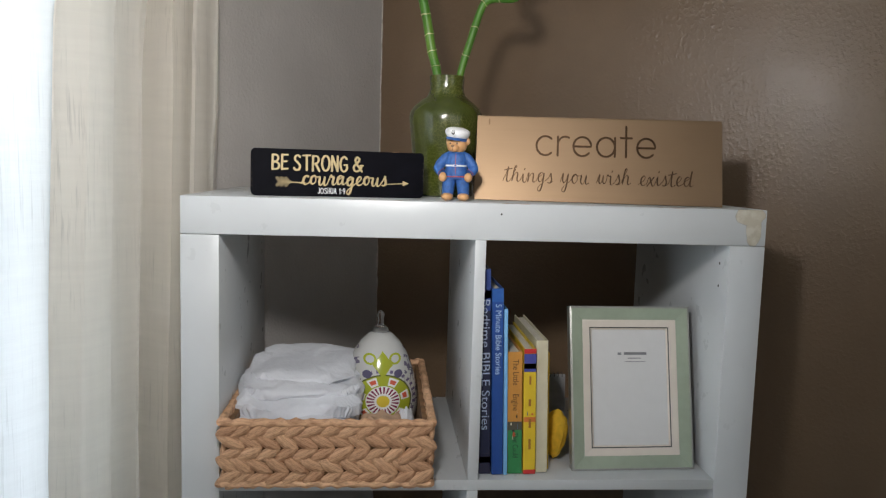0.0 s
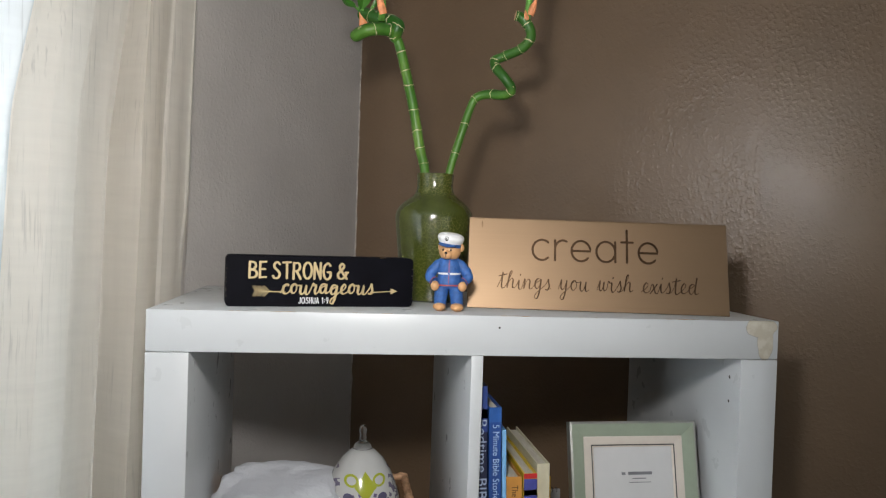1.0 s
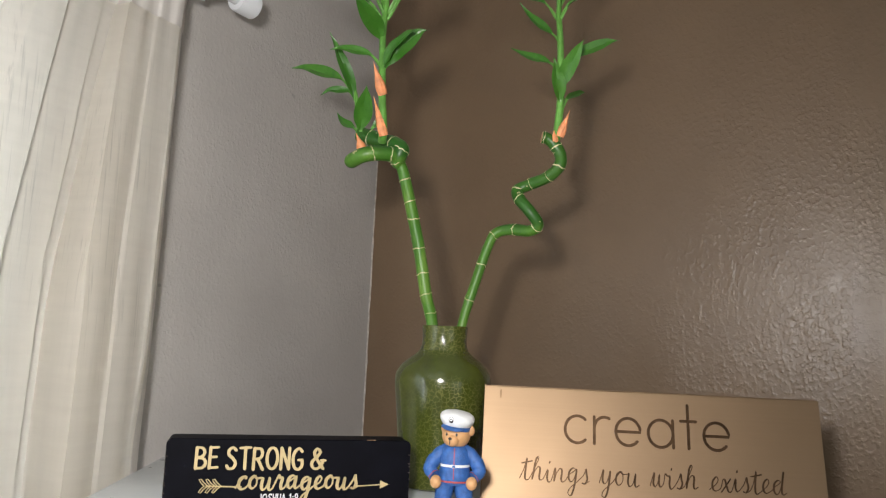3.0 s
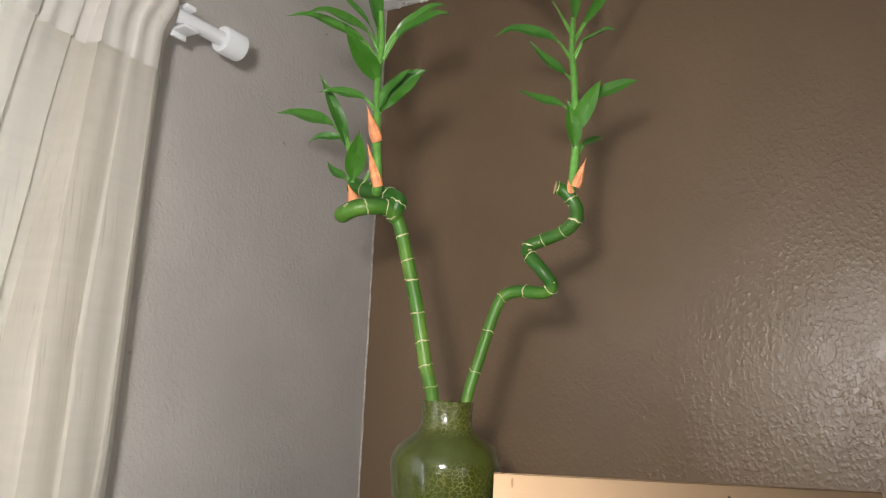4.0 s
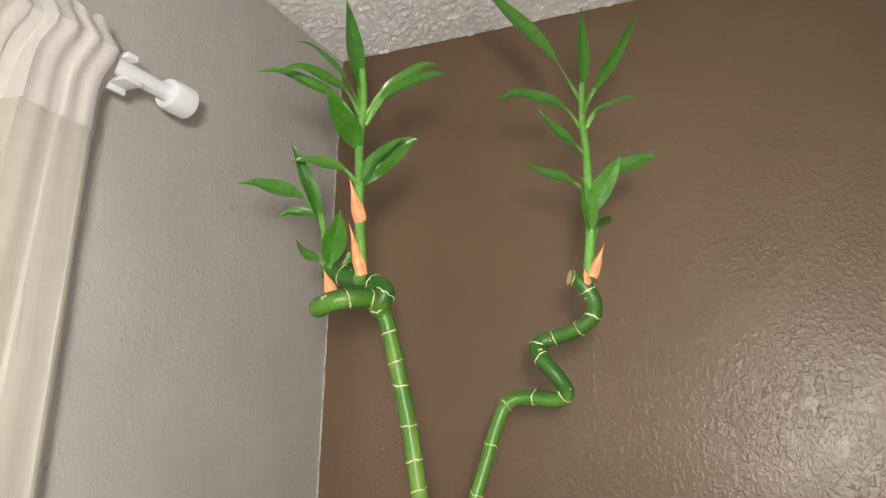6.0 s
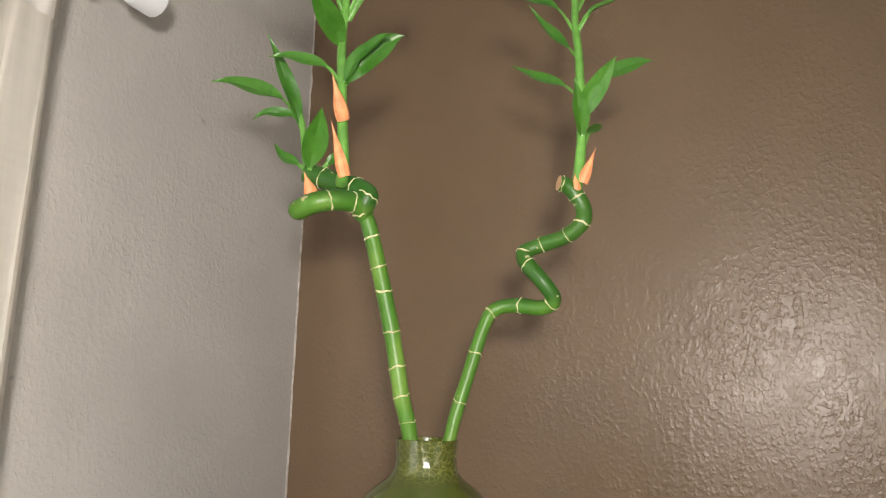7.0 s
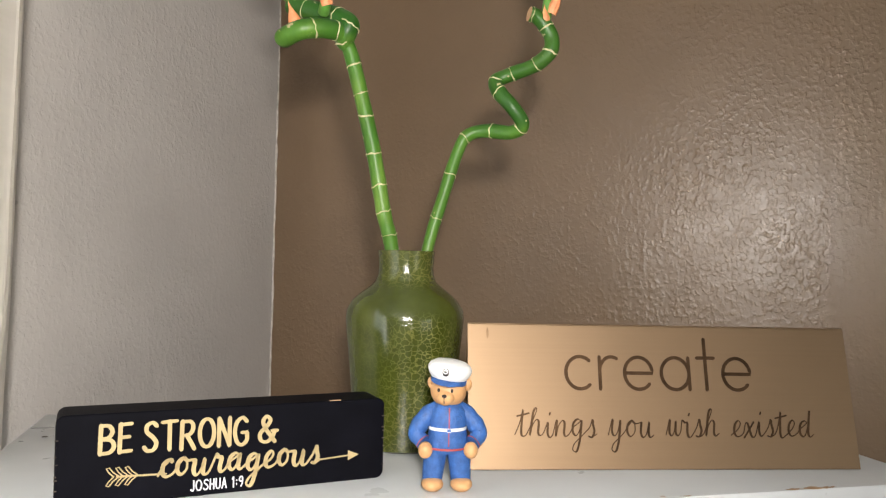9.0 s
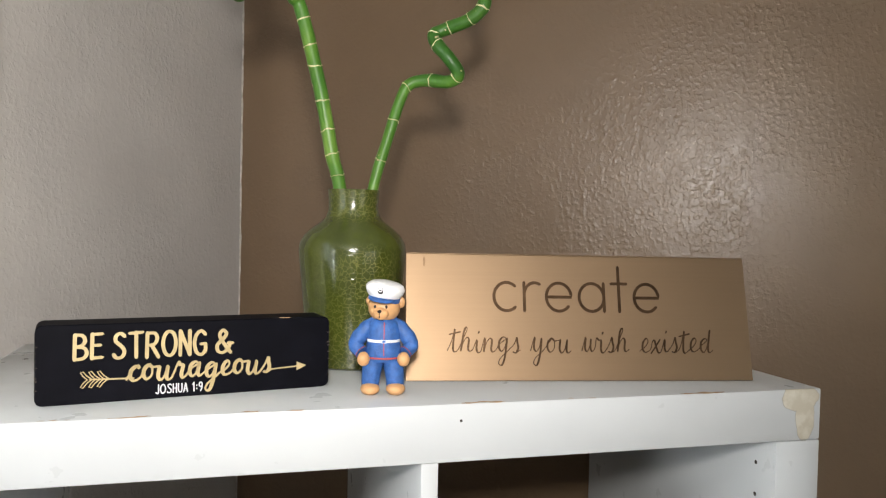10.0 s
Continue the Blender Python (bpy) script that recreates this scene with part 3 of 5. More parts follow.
def ribbon(bm, pts, w, depth, mi=0):
    """A flat raised stroke in the xz plane with rounded ends, its face at -depth; w is its width, or a function of the way it runs."""
    n = len(pts)
    vs = []
    ways = [(pts[min(i + 1, n - 1)] - pts[max(i - 1, 0)]) for i in range(n)]
    ways = [d.normalized() if d.length > 1e-9 else Vector((1, 0)) for d in ways]
    wide = [w(d) if callable(w) else w for d in ways]
    wide = [sum(wide[max(0, i - 2):i + 3]) / len(wide[max(0, i - 2):i + 3]) for i in range(n)]
    rail = [(pts[0] - ways[0] * wide[0] * 0.45, ways[0], wide[0] * 0.4)] + list(zip(pts, ways, wide)) + [(pts[-1] + ways[-1] * wide[-1] * 0.45, ways[-1], wide[-1] * 0.4)]
    for p, d, wd in rail:
        q = Vector((-d.y, d.x)) * wd / 2
        vs.append([bm.verts.new((c.x, y, c.y)) for c, y in ((p + q, -depth), (p - q, -depth), (p + q, 0.0004), (p - q, 0.0004))])
    for a, b in zip(vs, vs[1:]):
        for i, j in ((0, 1), (2, 0), (1, 3)):
            bm.faces.new((a[i], a[j], b[j], b[i])).material_index = mi
    for e in (vs[0], vs[-1]):
        bm.faces.new((e[0], e[1], e[3], e[2])).material_index = mi


def printed(text, x0, z0, width, height, stroke, hand, depth=0.0005, gap=0.3, smooth=0, swing=0.0):
    """Single letters of one hand, fitted into the width: one mesh each."""
    total = sum(hand[ch][1] + gap if ch != " " else 0.4 for ch in text) - gap
    kx = width / total
    pen, made = 0.0, []
    for i, ch in enumerate(text):
        if ch == " ":
            pen += 0.4
            continue
        lines, wide = hand[ch]
        bm = bmesh.new()
        for k, line in enumerate(lines):
            pts = [Vector((x0 + kx * (pen + x), z0 + height * (y + swing * math.sin(i * 2.3)))) for x, y in line]
            if smooth and len(pts) > 2:
                pts = [v.xy for v in spline([(p.x, p.y, 0) for p in pts], smooth)]
            ribbon(bm, pts, stroke, depth + 0.00005 * k)
        made.append(bm)
        pen += wide + gap
    return made


def handwritten(text, x0, z0, width, xh, thick, thin, depth=0.0005, slant=0.0, swing=0.0, rise=0.0):
    """A line of joined script, one mesh a word; the pen presses on the way down."""
    total = sum(SCRIPT[ch][1] if ch != " " else 0.75 for ch in text)
    kx = width / total
    pen, made = 0.0, []

    def press(d):
        return thin + (thick - thin) * max(0.0, 0.25 - d.y) / 1.25

    for w, word in enumerate(text.split(" ")):
        line, extra = [(0.0, 0.1)], []
        start = pen
        for i, ch in enumerate(word):
            pts, wide, more = SCRIPT[ch]
            hop = swing * math.sin(i * 2.1 + w)
            line += [(pen - start + x, y + hop) for x, y in pts]
            extra += [[(pen - start + x, y + hop) for x, y in m] for m in more]
            pen += wide

        def at(x, y):
            return Vector((x0 + kx * (start + x) + slant * xh * y, z0 + xh * y + rise * (start + x) / total))
        bm = bmesh.new()
        for k, pts in enumerate([line] + extra):
            pts = [at(x, y) for x, y in pts]
            ribbon(bm, [v.xy for v in spline([(p.x, p.y, 0) for p in pts], 6)], press if k == 0 else (thick + thin) / 2, depth + 0.00005 * k)
        made.append(bm)
        pen += 0.75
    return made


def typed(text, m, height, depth=0.0004, squeeze=1.0, bold=0.0, centre=False):
    """Words in the built-in font as a mesh; m takes x right, y up, z out of the face."""
    data = bpy.data.curves.new("lettering", "FONT")
    data.body, data.size, data.extrude, data.offset = text, height / 0.72, depth, bold
    data.align_x = "CENTER" if centre else "LEFT"
    data.resolution_u = 4
    ob = bpy.data.objects.new("lettering", data)
    me = bpy.data.meshes.new_from_object(ob)
    bm = bmesh.new()
    bm.from_mesh(me)
    bpy.data.objects.remove(ob)
    bpy.data.meshes.remove(me)
    bmesh.ops.transform(bm, matrix=m @ Matrix.Diagonal((squeeze, 1, 1, 1)), verts=bm.verts)
    return bm


# ---- black word block ----


def word_block():
    w, h, d = 0.241, 0.0645, 0.036
    ob = thing("wooden_sign", pose(-0.312, 0.046, TOP + 0.0002, 0, 0, 10.5), "black painted wooden block sign with gold lettering on the shelf", "sign")
    body = block(0, w, 0, d, 0, h, 0.0)
    corner = [e for e in body.edges if abs(e.verts[0].co.y - e.verts[1].co.y) > 0.01]
    bmesh.ops.bevel(body, geom=corner, offset=0.006, segments=5, affect="EDGES", profile=0.5)
    rim = [e for e in body.edges if abs(e.verts[0].co.y - e.verts[1].co.y) < 1e-5]
    bmesh.ops.bevel(body, geom=rim, offset=0.0008, segments=1, affect="EDGES")
    board = part("block", body, BLACK_PAINT, ob, smooth=False)
    # worn nicks along the short edges
    rng = random.Random(5)
    for side in (0.0, w):
        for k in range(7):
            z = 0.012 + 0.006 * k + rng.uniform(-0.002, 0.002)
            l = rng.uniform(0.002, 0.005)
            x0 = side - 0.0003 if side == 0 else side - l * 0.5 + 0.0003
            part("worn_nick", block(x0, x0 + l * 0.5, -0.0003, 0.0004, z, z + rng.uniform(0.0004, 0.001)), WORN_WOOD, board, smooth=False)
    part("pale_scratch", block(0.195, 0.204, 0.0004, 0.003, h - 0.0001, h + 0.0003), CUT_END, board)
    def gold(d):
        return 0.0030 if abs(d.y) > 0.6 else 0.0024

    for text, x0, z0, wide, high in (("BE", 0.0285, 0.0362, 0.0205, 0.0200), ("STRONG", 0.0575, 0.0357, 0.0730, 0.0205), ("&", 0.1395, 0.0362, 0.0128, 0.0195)):
        for bm in printed(text, x0, z0, wide, high, gold, CAPITALS, 0.0005, 0.20, 5, 0.02):
            part("letter", bm, GOLD_PAINT, board, "gold painted capital letter", False)
    for bm in handwritten("courageous", 0.0672, 0.0163, 0.1195, 0.0122, 0.0031, 0.0016, 0.0006, 0.14, 0.07, 0.0005):
        part("script_word", bm, GOLD_PAINT, board, "gold brush-script word", False)
    bm = bmesh.new()
    for k in range(3):
        for s in (-1, 1):
            x = 0.036 + 0.0062 * k
            z = 0.0195
            ribbon(bm, [Vector((x + 0.0055, z)), Vector((x + 0.0015, z + s * 0.0032)), Vector((x - 0.001, z + s * 0.0066)), Vector((x - 0.0030, z + s * 0.0060)), Vector((x - 0.0012, z + s * 0.003)), Vector((x + 0.002, z))], 0.0008, 0.0005)
    ribbon(bm, [Vector((0.040, 0.0195)), Vector((0.073, 0.0185))], 0.0012, 0.0006)
    part("arrow_feathers", bm, GOLD_PAINT, board, "gold painted arrow feathers", False)
    bm = bmesh.new()
    ribbon(bm, [Vector((0.186, 0.0190)), Vector((0.212, 0.0205))], 0.0011, 0.0006)
    tip = [bm.verts.new(v) for v in ((0.2105, -0.0005, 0.0165), (0.2105, -0.0005, 0.0245), (0.2195, -0.0005, 0.0207))]
    bm.faces.new(tip)
    part("arrow_head", bm, GOLD_PAINT, board, "gold painted arrow head", False)
    for bm in printed("JOSHUA 1:9", 0.0905, 0.0042, 0.0375, 0.0074, 0.0010, CAPITALS, 0.0005, 0.22, 4):
        part("letter", bm, WHITE_INK, board, "small white letter", False)


word_block()

# ---- gold metal sign ----


def metal_sign():
    w, h = 0.354, 0.1255
    ob = thing("metal_sign", pose(0.000, 0.0975, TOP + 0.0008, 0, 0, -8.9), "brushed gold metal sign with engraved words, leaning back", "sign")
    lean = pose(0, 0, 0, -14.0, 0, 0)
    bm = block(0, w, 0, 0.0022, 0, h, 0.0004)
    bmesh.ops.transform(bm, matrix=lean, verts=bm.verts)
    plate = part("plate", bm, BRUSHED, ob, smooth=False)
    bm = block(0, w, 0, 0.0018, -0.1225, 0, 0.0004)
    bmesh.ops.transform(bm, matrix=pose(0, 0.0305, h * 0.97 + 0.0009, 14.0, 0, 0), verts=bm.verts)
    part("back_fold", bm, BRUSHED, ob, smooth=False)
    for bm in printed("create", 0.088, 0.069, 0.171, 0.0285, 0.0031, ROUND_HAND, 0.0004, 0.32):
        bmesh.ops.transform(bm, matrix=lean, verts=bm.verts)
        part("engraved_letter", bm, ENGRAVED, plate, "dark engraved thin letter", False)
    for bm in handwritten("things you wish existed", 0.0405, 0.0280, 0.272, 0.0140, 0.0020, 0.0009, 0.0004, 0.12, 0.06):
        bmesh.ops.transform(bm, matrix=lean, verts=bm.verts)
        part("engraved_word", bm, ENGRAVED, plate, "dark engraved script word", False)
    bm = lathe(bmesh.new(), [(0, 0.0001), (0.002, 0)], 10, 0, lean @ pose(0.018, -0.0003, h - 0.008, 90, 0, 0) @ Matrix.Diagonal((0.55, 2.6, 1, 1)))
    part("stain", bm, plain("tarnished_metal", (0.190, 0.126, 0.074), 0.5, 1.0, 0.15, 200), plate, "faint dark tarnish mark")


metal_sign()

# ---- vase and lucky bamboo ----
VX, VY = -0.0365, 0.203


def vase():
    ob = thing("vase", pose(VX, VY, TOP), "olive green crackle-glazed ceramic vase on the shelf", "vase")
    outer = [(0, 0.0), (0.040, 0.0), (0.0435, 0.002), (0.0445, 0.008), (0.0475, 0.04), (0.0510, 0.08), (0.0543, 0.112), (0.0550, 0.122), (0.0540, 0.130), (0.0490, 0.139), (0.0405, 0.147),
             (0.0325, 0.153), (0.0280, 0.158), (0.0258, 0.164), (0.0254, 0.172), (0.0262, 0.1845), (0.0264, 0.1868)]
    inner = [(0.0255, 0.1872), (0.0238, 0.1865), (0.0232, 0.172), (0.0236, 0.162), (0.036, 0.146), (0.049, 0.125), (0.045, 0.06), (0.040, 0.006), (0, 0.005)]
    wide = [(r * 1.045, z) for r, z in outer]
    part("body", lathe(bmesh.new(), wide[:13], 72), CRACKLE, ob)
    part("neck", lathe(bmesh.new(), wide[12:] + [(r * 1.045, z) for r, z in inner[:3]], 72), CRACKLE, ob)
    part("inside", lathe(bmesh.new(), [(r * 1.045, z) for r, z in inner[2:]], 48), plain("unglazed_inside", (0.05, 0.055, 0.03), 0.7), ob, "dark unglazed inside")


vase()


def leaf(parent, base, tip, wide, arch=0.012, face=(0.12, -1.0, 0.30), clasp=0.26):
    """A blade from base to tip; clasp: the share of its length that is a narrow stalk."""
    b, t = Vector(base), Vector(tip)
    out = math.hypot(t.x - b.x, t.y - b.y)
    mid = (b + t) / 2 + Vector((0, 0, arch + 0.05 * out))
    line = spline([b, b.lerp(mid, 0.40) + Vector((0, 0, 0.07 * out + arch * 0.3)), mid, mid.lerp(t, 0.55) + Vector((0, 0, arch * 0.45)), t], 7)
    n = len(line) - 1
    bm = bmesh.new()
    rows = []
    f = Vector(face).normalized()
    for i, p in enumerate(line):
        u = i / n
        d = (line[min(i + 1, n)] - line[max(i - 1, 0)]).normalized()
        side = d.cross(f)
        side = side.normalized() if side.length > 1e-3 else d.orthogonal().normalized()
        up = side.cross(d)
        v = min(1, max(0, (u - clasp) / (1 - clasp)))
        blade = v ** 0.9 * (1 - v) ** 1.5 / 0.2044
        half = 0.62 * wide * 0.90 * blade + 0.0021 * (1 - v) ** 2
        row = []
        for k in (-1, -0.5, 0, 0.5, 1):
            wave = 0.05 * wide * math.sin(u * 13 + k * 2) * abs(k)
            row.append(bm.verts.new(p + side * half * k + up * (half * 0.38 * abs(k) + wave)))
        rows.append(row)
    for r0, r1 in zip(rows, rows[1:]):
        for k in range(4):
            bm.faces.new((r0[k], r0[k + 1], r1[k + 1], r1[k])).material_index = 1 if rows.index(r1) / n < clasp else 0
    return part("leaf", bm, [LEAF, SHOOT], parent)


def sheath(parent, base, tip, wide):
    """A dry orange bud sheath, wrapped half round the shoot."""
    b, t = Vector(base), Vector(tip)
    bm = bmesh.new()
    d = (t - b).normalized()
    side = d.cross(Vector((0, -1, 0.1))).normalized()
    up = side.cross(d)
    rows = []
    for i in range(9):
        u = i / 8
        half = 0.62 * wide * (1 - u) ** 0.8 * (0.85 + 0.35 * math.sin(u * 5))
        rows.append([bm.verts.new(b.lerp(t, u) + side * half * math.sin(a) + up * (half * math.cos(a))) for a in (-1.5, -0.75, 0, 0.75, 1.5)])
    for r0, r1 in zip(rows, rows[1:]):
        for k in range(4):
            bm.faces.new((r0[k], r0[k + 1], r1[k + 1], r1[k]))
    part("sheath", bm, SHEATH, parent, "dry orange bud sheath")


def node_ring(parent, line, u, r):
    i = min(len(line) - 2, max(1, int(u * (len(line) - 1))))
    p, d = line[i], (line[i + 1] - line[i - 1]).normalized()
    rng = random.Random(int(u * 997))
    m = Matrix.Translation(p) @ d.to_track_quat("Z", "Y").to_matrix().to_4x4() @ pose(0, 0, 0, rng.uniform(-9, 9), rng.uniform(-9, 9), 0)
    bm = lathe(bmesh.new(), [(r * 0.99, -0.0008), (r + 0.0004, -0.0005), (r + 0.0007, 0.0001), (r + 0.0003, 0.0005), (r * 0.99, 0.0008)], 18, 0, m)
    for v in bm.verts:
        v.co += d * 0.0022 * noise.noise(v.co * 230)
    part("node_ring", bm, NODE_RING, parent)


def stalk_of(parent, points, r, rings, bend, swell, skin, steps=9):
    """bend: where along it (0..1) the coil starts; swell: how much thicker it is there."""
    line = spline(points, steps)
    cuts = sorted(rings)

    def radius(u):
        near = min([abs(u - c) for c in cuts] + [1])
        k = min(1, max(0, (u - bend) * 9))
        return r * (1 + swell * k) * (1 + 0.06 * math.exp(-(near * 60) ** 2) - 0.05 * math.sin(u * 21) * 0.4)
    part("stalk", tube(bmesh.new(), line, radius, 20), skin, parent, "green segmented bamboo stalk")
    for u in cuts:
        node_ring(parent, line, u, radius(u) * 0.97)
    return line


def bamboo_left():
    ob = thing("lucky_bamboo", pose(0, 0, 0), "green lucky bamboo with coiled top and leafy shoots in vase", "plant", "bamboo in the vase")
    pts = [(-0.041, 0.199, 1.575), (-0.0525, 0.196, 1.676), (-0.0620, 0.193, 1.713), (-0.0745, 0.193, 1.776), (-0.0955, 0.195, 1.858),
           (-0.1035, 0.192, 1.873), (-0.102, 0.187, 1.881), (-0.1005, 0.188, 1.889), (-0.110, 0.196, 1.896), (-0.127, 0.206, 1.902), (-0.146, 0.216, 1.909), (-0.153, 0.220, 1.912)]
    n = len(pts) - 1
    rings = [1.35 / n, 2.0 / n, 2.45 / n, 3.0 / n, 3.35 / n, 3.65 / n, 3.98 / n, 5.1 / n, 6.6 / n, 8.0 / n, 9.6 / n]
    line = stalk_of(ob, pts, 0.0069, rings, 4.2 / n, 0.40, stalk_green(1.868))
    part("cut_end", tube(bmesh.new(), [line[-1], line[-1] + (line[-1] - line[-2]) * 0.4], 0.0082, 18), CUT_END, ob, "dry cut end")
    arm = spline([(-0.103, 0.191, 1.878), (-0.114, 0.184, 1.880), (-0.130, 0.178, 1.879), (-0.146, 0.178, 1.8755), (-0.157, 0.187, 1.8715), (-0.1635, 0.199, 1.869)], 8)
    part("side_arm", tube(bmesh.new(), arm, lambda u: 0.0092 * math.sqrt(max(0.12, 1 - (max(0, u - 0.84) / 0.16) ** 2)), 20), stalk_green(1.876), ob, "thick curled side arm of the stalk")
    for u in (0.22, 0.47):
        node_ring(ob, arm, u, 0.0090)
    tall = part("shoot", tube(bmesh.new(), spline([(-0.124, 0.190, 1.897), (-0.1235, 0.176, 1.91), (-0.127, 0.176, 1.955), (-0.130, 0.188, 2.03), (-0.128, 0.190, 2.075), (-0.131, 0.192, 2.11)], 6), lambda u: 0.0056 - 0.0024 * u, 12), SHOOT, ob, "young green shoot")
    low = part("shoot", tube(bmesh.new(), spline([(-0.149, 0.216, 1.903), (-0.155, 0.222, 1.925), (-0.160, 0.225, 1.958), (-0.164, 0.226, 1.975)], 6), lambda u: 0.0042 - 0.002 * u, 12), SHOOT, ob, "young green shoot")
    leaf(tall, (-0.128, 0.190, 2.043), (-0.232, 0.165, 2.084), 0.010, 0.014)
    leaf(tall, (-0.129, 0.190, 2.055), (-0.206, 0.120, 2.066), 0.012, 0.014)
    leaf(tall, (-0.130, 0.192, 2.065), (-0.194, 0.165, 2.120), 0.013, 0.010, (0.3, -0.8, 0.9))
    leaf(tall, (-0.130, 0.191, 2.060), (-0.150, 0.200, 2.190), 0.016, 0.004, (0.5, -1, 0.1))
    leaf(tall, (-0.126, 0.190, 2.058), (-0.056, 0.155, 2.104), 0.009, 0.012)
    leaf(tall, (-0.125, 0.187, 2.050), (-0.052, 0.118, 2.074), 0.012, 0.012)
    leaf(tall, (-0.130, 0.189, 2.022), (-0.166, 0.125, 2.060), 0.018, -0.003, (0.15, -1.0, -0.5), 0.06)
    leaf(tall, (-0.127, 0.178, 1.983), (-0.074, 0.160, 2.030), 0.019, 0.006, (0.3, -0.9, 0.2), 0.06)
    leaf(tall, (-0.127, 0.176, 1.985), (-0.090, 0.135, 2.018), 0.013, 0.006, (-0.3, -0.9, 0.4), 0.06)
    leaf(tall, (-0.130, 0.178, 1.986), (-0.194, 0.190, 2.008), 0.010, 0.006)
    leaf(low, (-0.162, 0.225, 1.957), (-0.197, 0.205, 2.037), 0.013, 0.002, (0.5, -1, 0.1), 0.06)
    leaf(low, (-0.164, 0.227, 1.966), (-0.246, 0.240, 1.999), 0.016, 0.006, (0.2, -0.9, 0.4))
    leaf(low, (-0.160, 0.225, 1.957), (-0.206, 0.225, 1.960), 0.008, 0.008)
    leaf(low, (-0.152, 0.205, 1.911), (-0.145, 0.165, 1.958), 0.019, 0.002, (0.2, -1, -0.3), 0.06)
    leaf(low, (-0.156, 0.230, 1.918), (-0.186, 0.250, 1.948), 0.009, -0.006)
    leaf(low, (-0.140, 0.210, 1.912), (-0.118, 0.200, 1.926), 0.008, 0.004)
    sheath(tall, (-0.126, 0.172, 1.950), (-0.139, 0.152, 1.984), 0.011)
    sheath(tall, (-0.122, 0.176, 1.900), (-0.137, 0.166, 1.947), 0.010)
    sheath(low, (-0.147, 0.212, 1.887), (-0.157, 0.200, 1.909), 0.011)


def bamboo_right():
    ob = thing("lucky_bamboo", pose(0, 0, 0), "green lucky bamboo stalk curled into a spiral with a leafy shoot", "plant", "bamboo in the vase")
    pts = [(-0.033, 0.203, 1.575), (-0.0175, 0.198, 1.676), (-0.003, 0.197, 1.730), (0.0110, 0.196, 1.776), (0.020, 0.193, 1.792), (0.037, 0.186, 1.7965), (0.057, 0.172, 1.794), (0.065, 0.162, 1.801),
           (0.054, 0.160, 1.816), (0.043, 0.168, 1.831), (0.042, 0.176, 1.843), (0.055, 0.172, 1.850), (0.074, 0.156, 1.857), (0.085, 0.146, 1.868), (0.0865, 0.146, 1.881),
           (0.080, 0.147, 1.893), (0.071, 0.147, 1.901), (0.064, 0.147, 1.9025)]
    n = len(pts) - 1
    rings = [1.6 / n, 2.45 / n, 3.85 / n, 5.3 / n, 6.7 / n, 9.0 / n, 10.1 / n, 11.2 / n, 12.2 / n, 13.1 / n, 14.9 / n, 16.6 / n]
    line = stalk_of(ob, pts, 0.0058, rings, 3.5 / n, 0.20, stalk_green(1.792))
    part("cut_end", tube(bmesh.new(), [line[-1], line[-1] + (line[-1] - line[-2]) * 0.3], 0.0069, 18), CUT_END, ob, "dry cut end")
    tall = part("shoot", tube(bmesh.new(), spline([(0.0775, 0.148, 1.893), (0.081, 0.146, 1.905), (0.0845, 0.145, 1.95), (0.083, 0.147, 2.02), (0.081, 0.152, 2.06), (0.083, 0.156, 2.10)], 6), lambda u: 0.0056 - 0.0028 * u, 12), SHOOT, ob, "young green shoot")
    leaf(tall, (0.082, 0.155, 2.078), (-0.024, 0.200, 2.232), 0.020, 0.004, (0.3, -1, 0.3))
    leaf(tall, (0.081, 0.151, 2.047), (-0.003, 0.160, 2.075), 0.012, 0.014)
    leaf(tall, (0.082, 0.148, 2.021), (0.030, 0.133, 2.060), 0.010, -0.006)
    leaf(tall, (0.083, 0.149, 1.985), (0.028, 0.180, 2.022), 0.010, -0.002)
    leaf(tall, (0.082, 0.150, 2.048), (0.114, 0.088, 2.054), 0.011, 0.008)
    leaf(tall, (0.083, 0.147, 1.985), (0.152, 0.132, 2.022), 0.012, 0.004)
    leaf(tall, (0.083, 0.143, 1.960), (0.103, 0.108, 2.011), 0.015, 0.002, (-0.2, -1, 0.0), 0.06)
    leaf(tall, (0.083, 0.141, 1.945), (0.072, 0.130, 1.995), 0.015, 0.0, (0.3, -1, 0.0), 0.06)
    leaf(tall, (0.086, 0.144, 1.937), (0.128, 0.195, 1.976), 0.006, 0.004)
    leaf(tall, (0.083, 0.156, 2.075), (0.089, 0.170, 2.192), 0.011, 0.0, (0.2, -1, 0))
    leaf(tall, (0.083, 0.155, 2.070), (0.150, 0.165, 2.195), 0.009, -0.006, (0.2, -1, 0.1))
    sheath(tall, (0.084, 0.143, 1.903), (0.0945, 0.136, 1.935), 0.009)
    sheath(tall, (0.079, 0.144, 1.896), (0.0765, 0.141, 1.911), 0.008)


bamboo_left()
bamboo_right()

# ---- uniformed toy figurine, one mesh ----


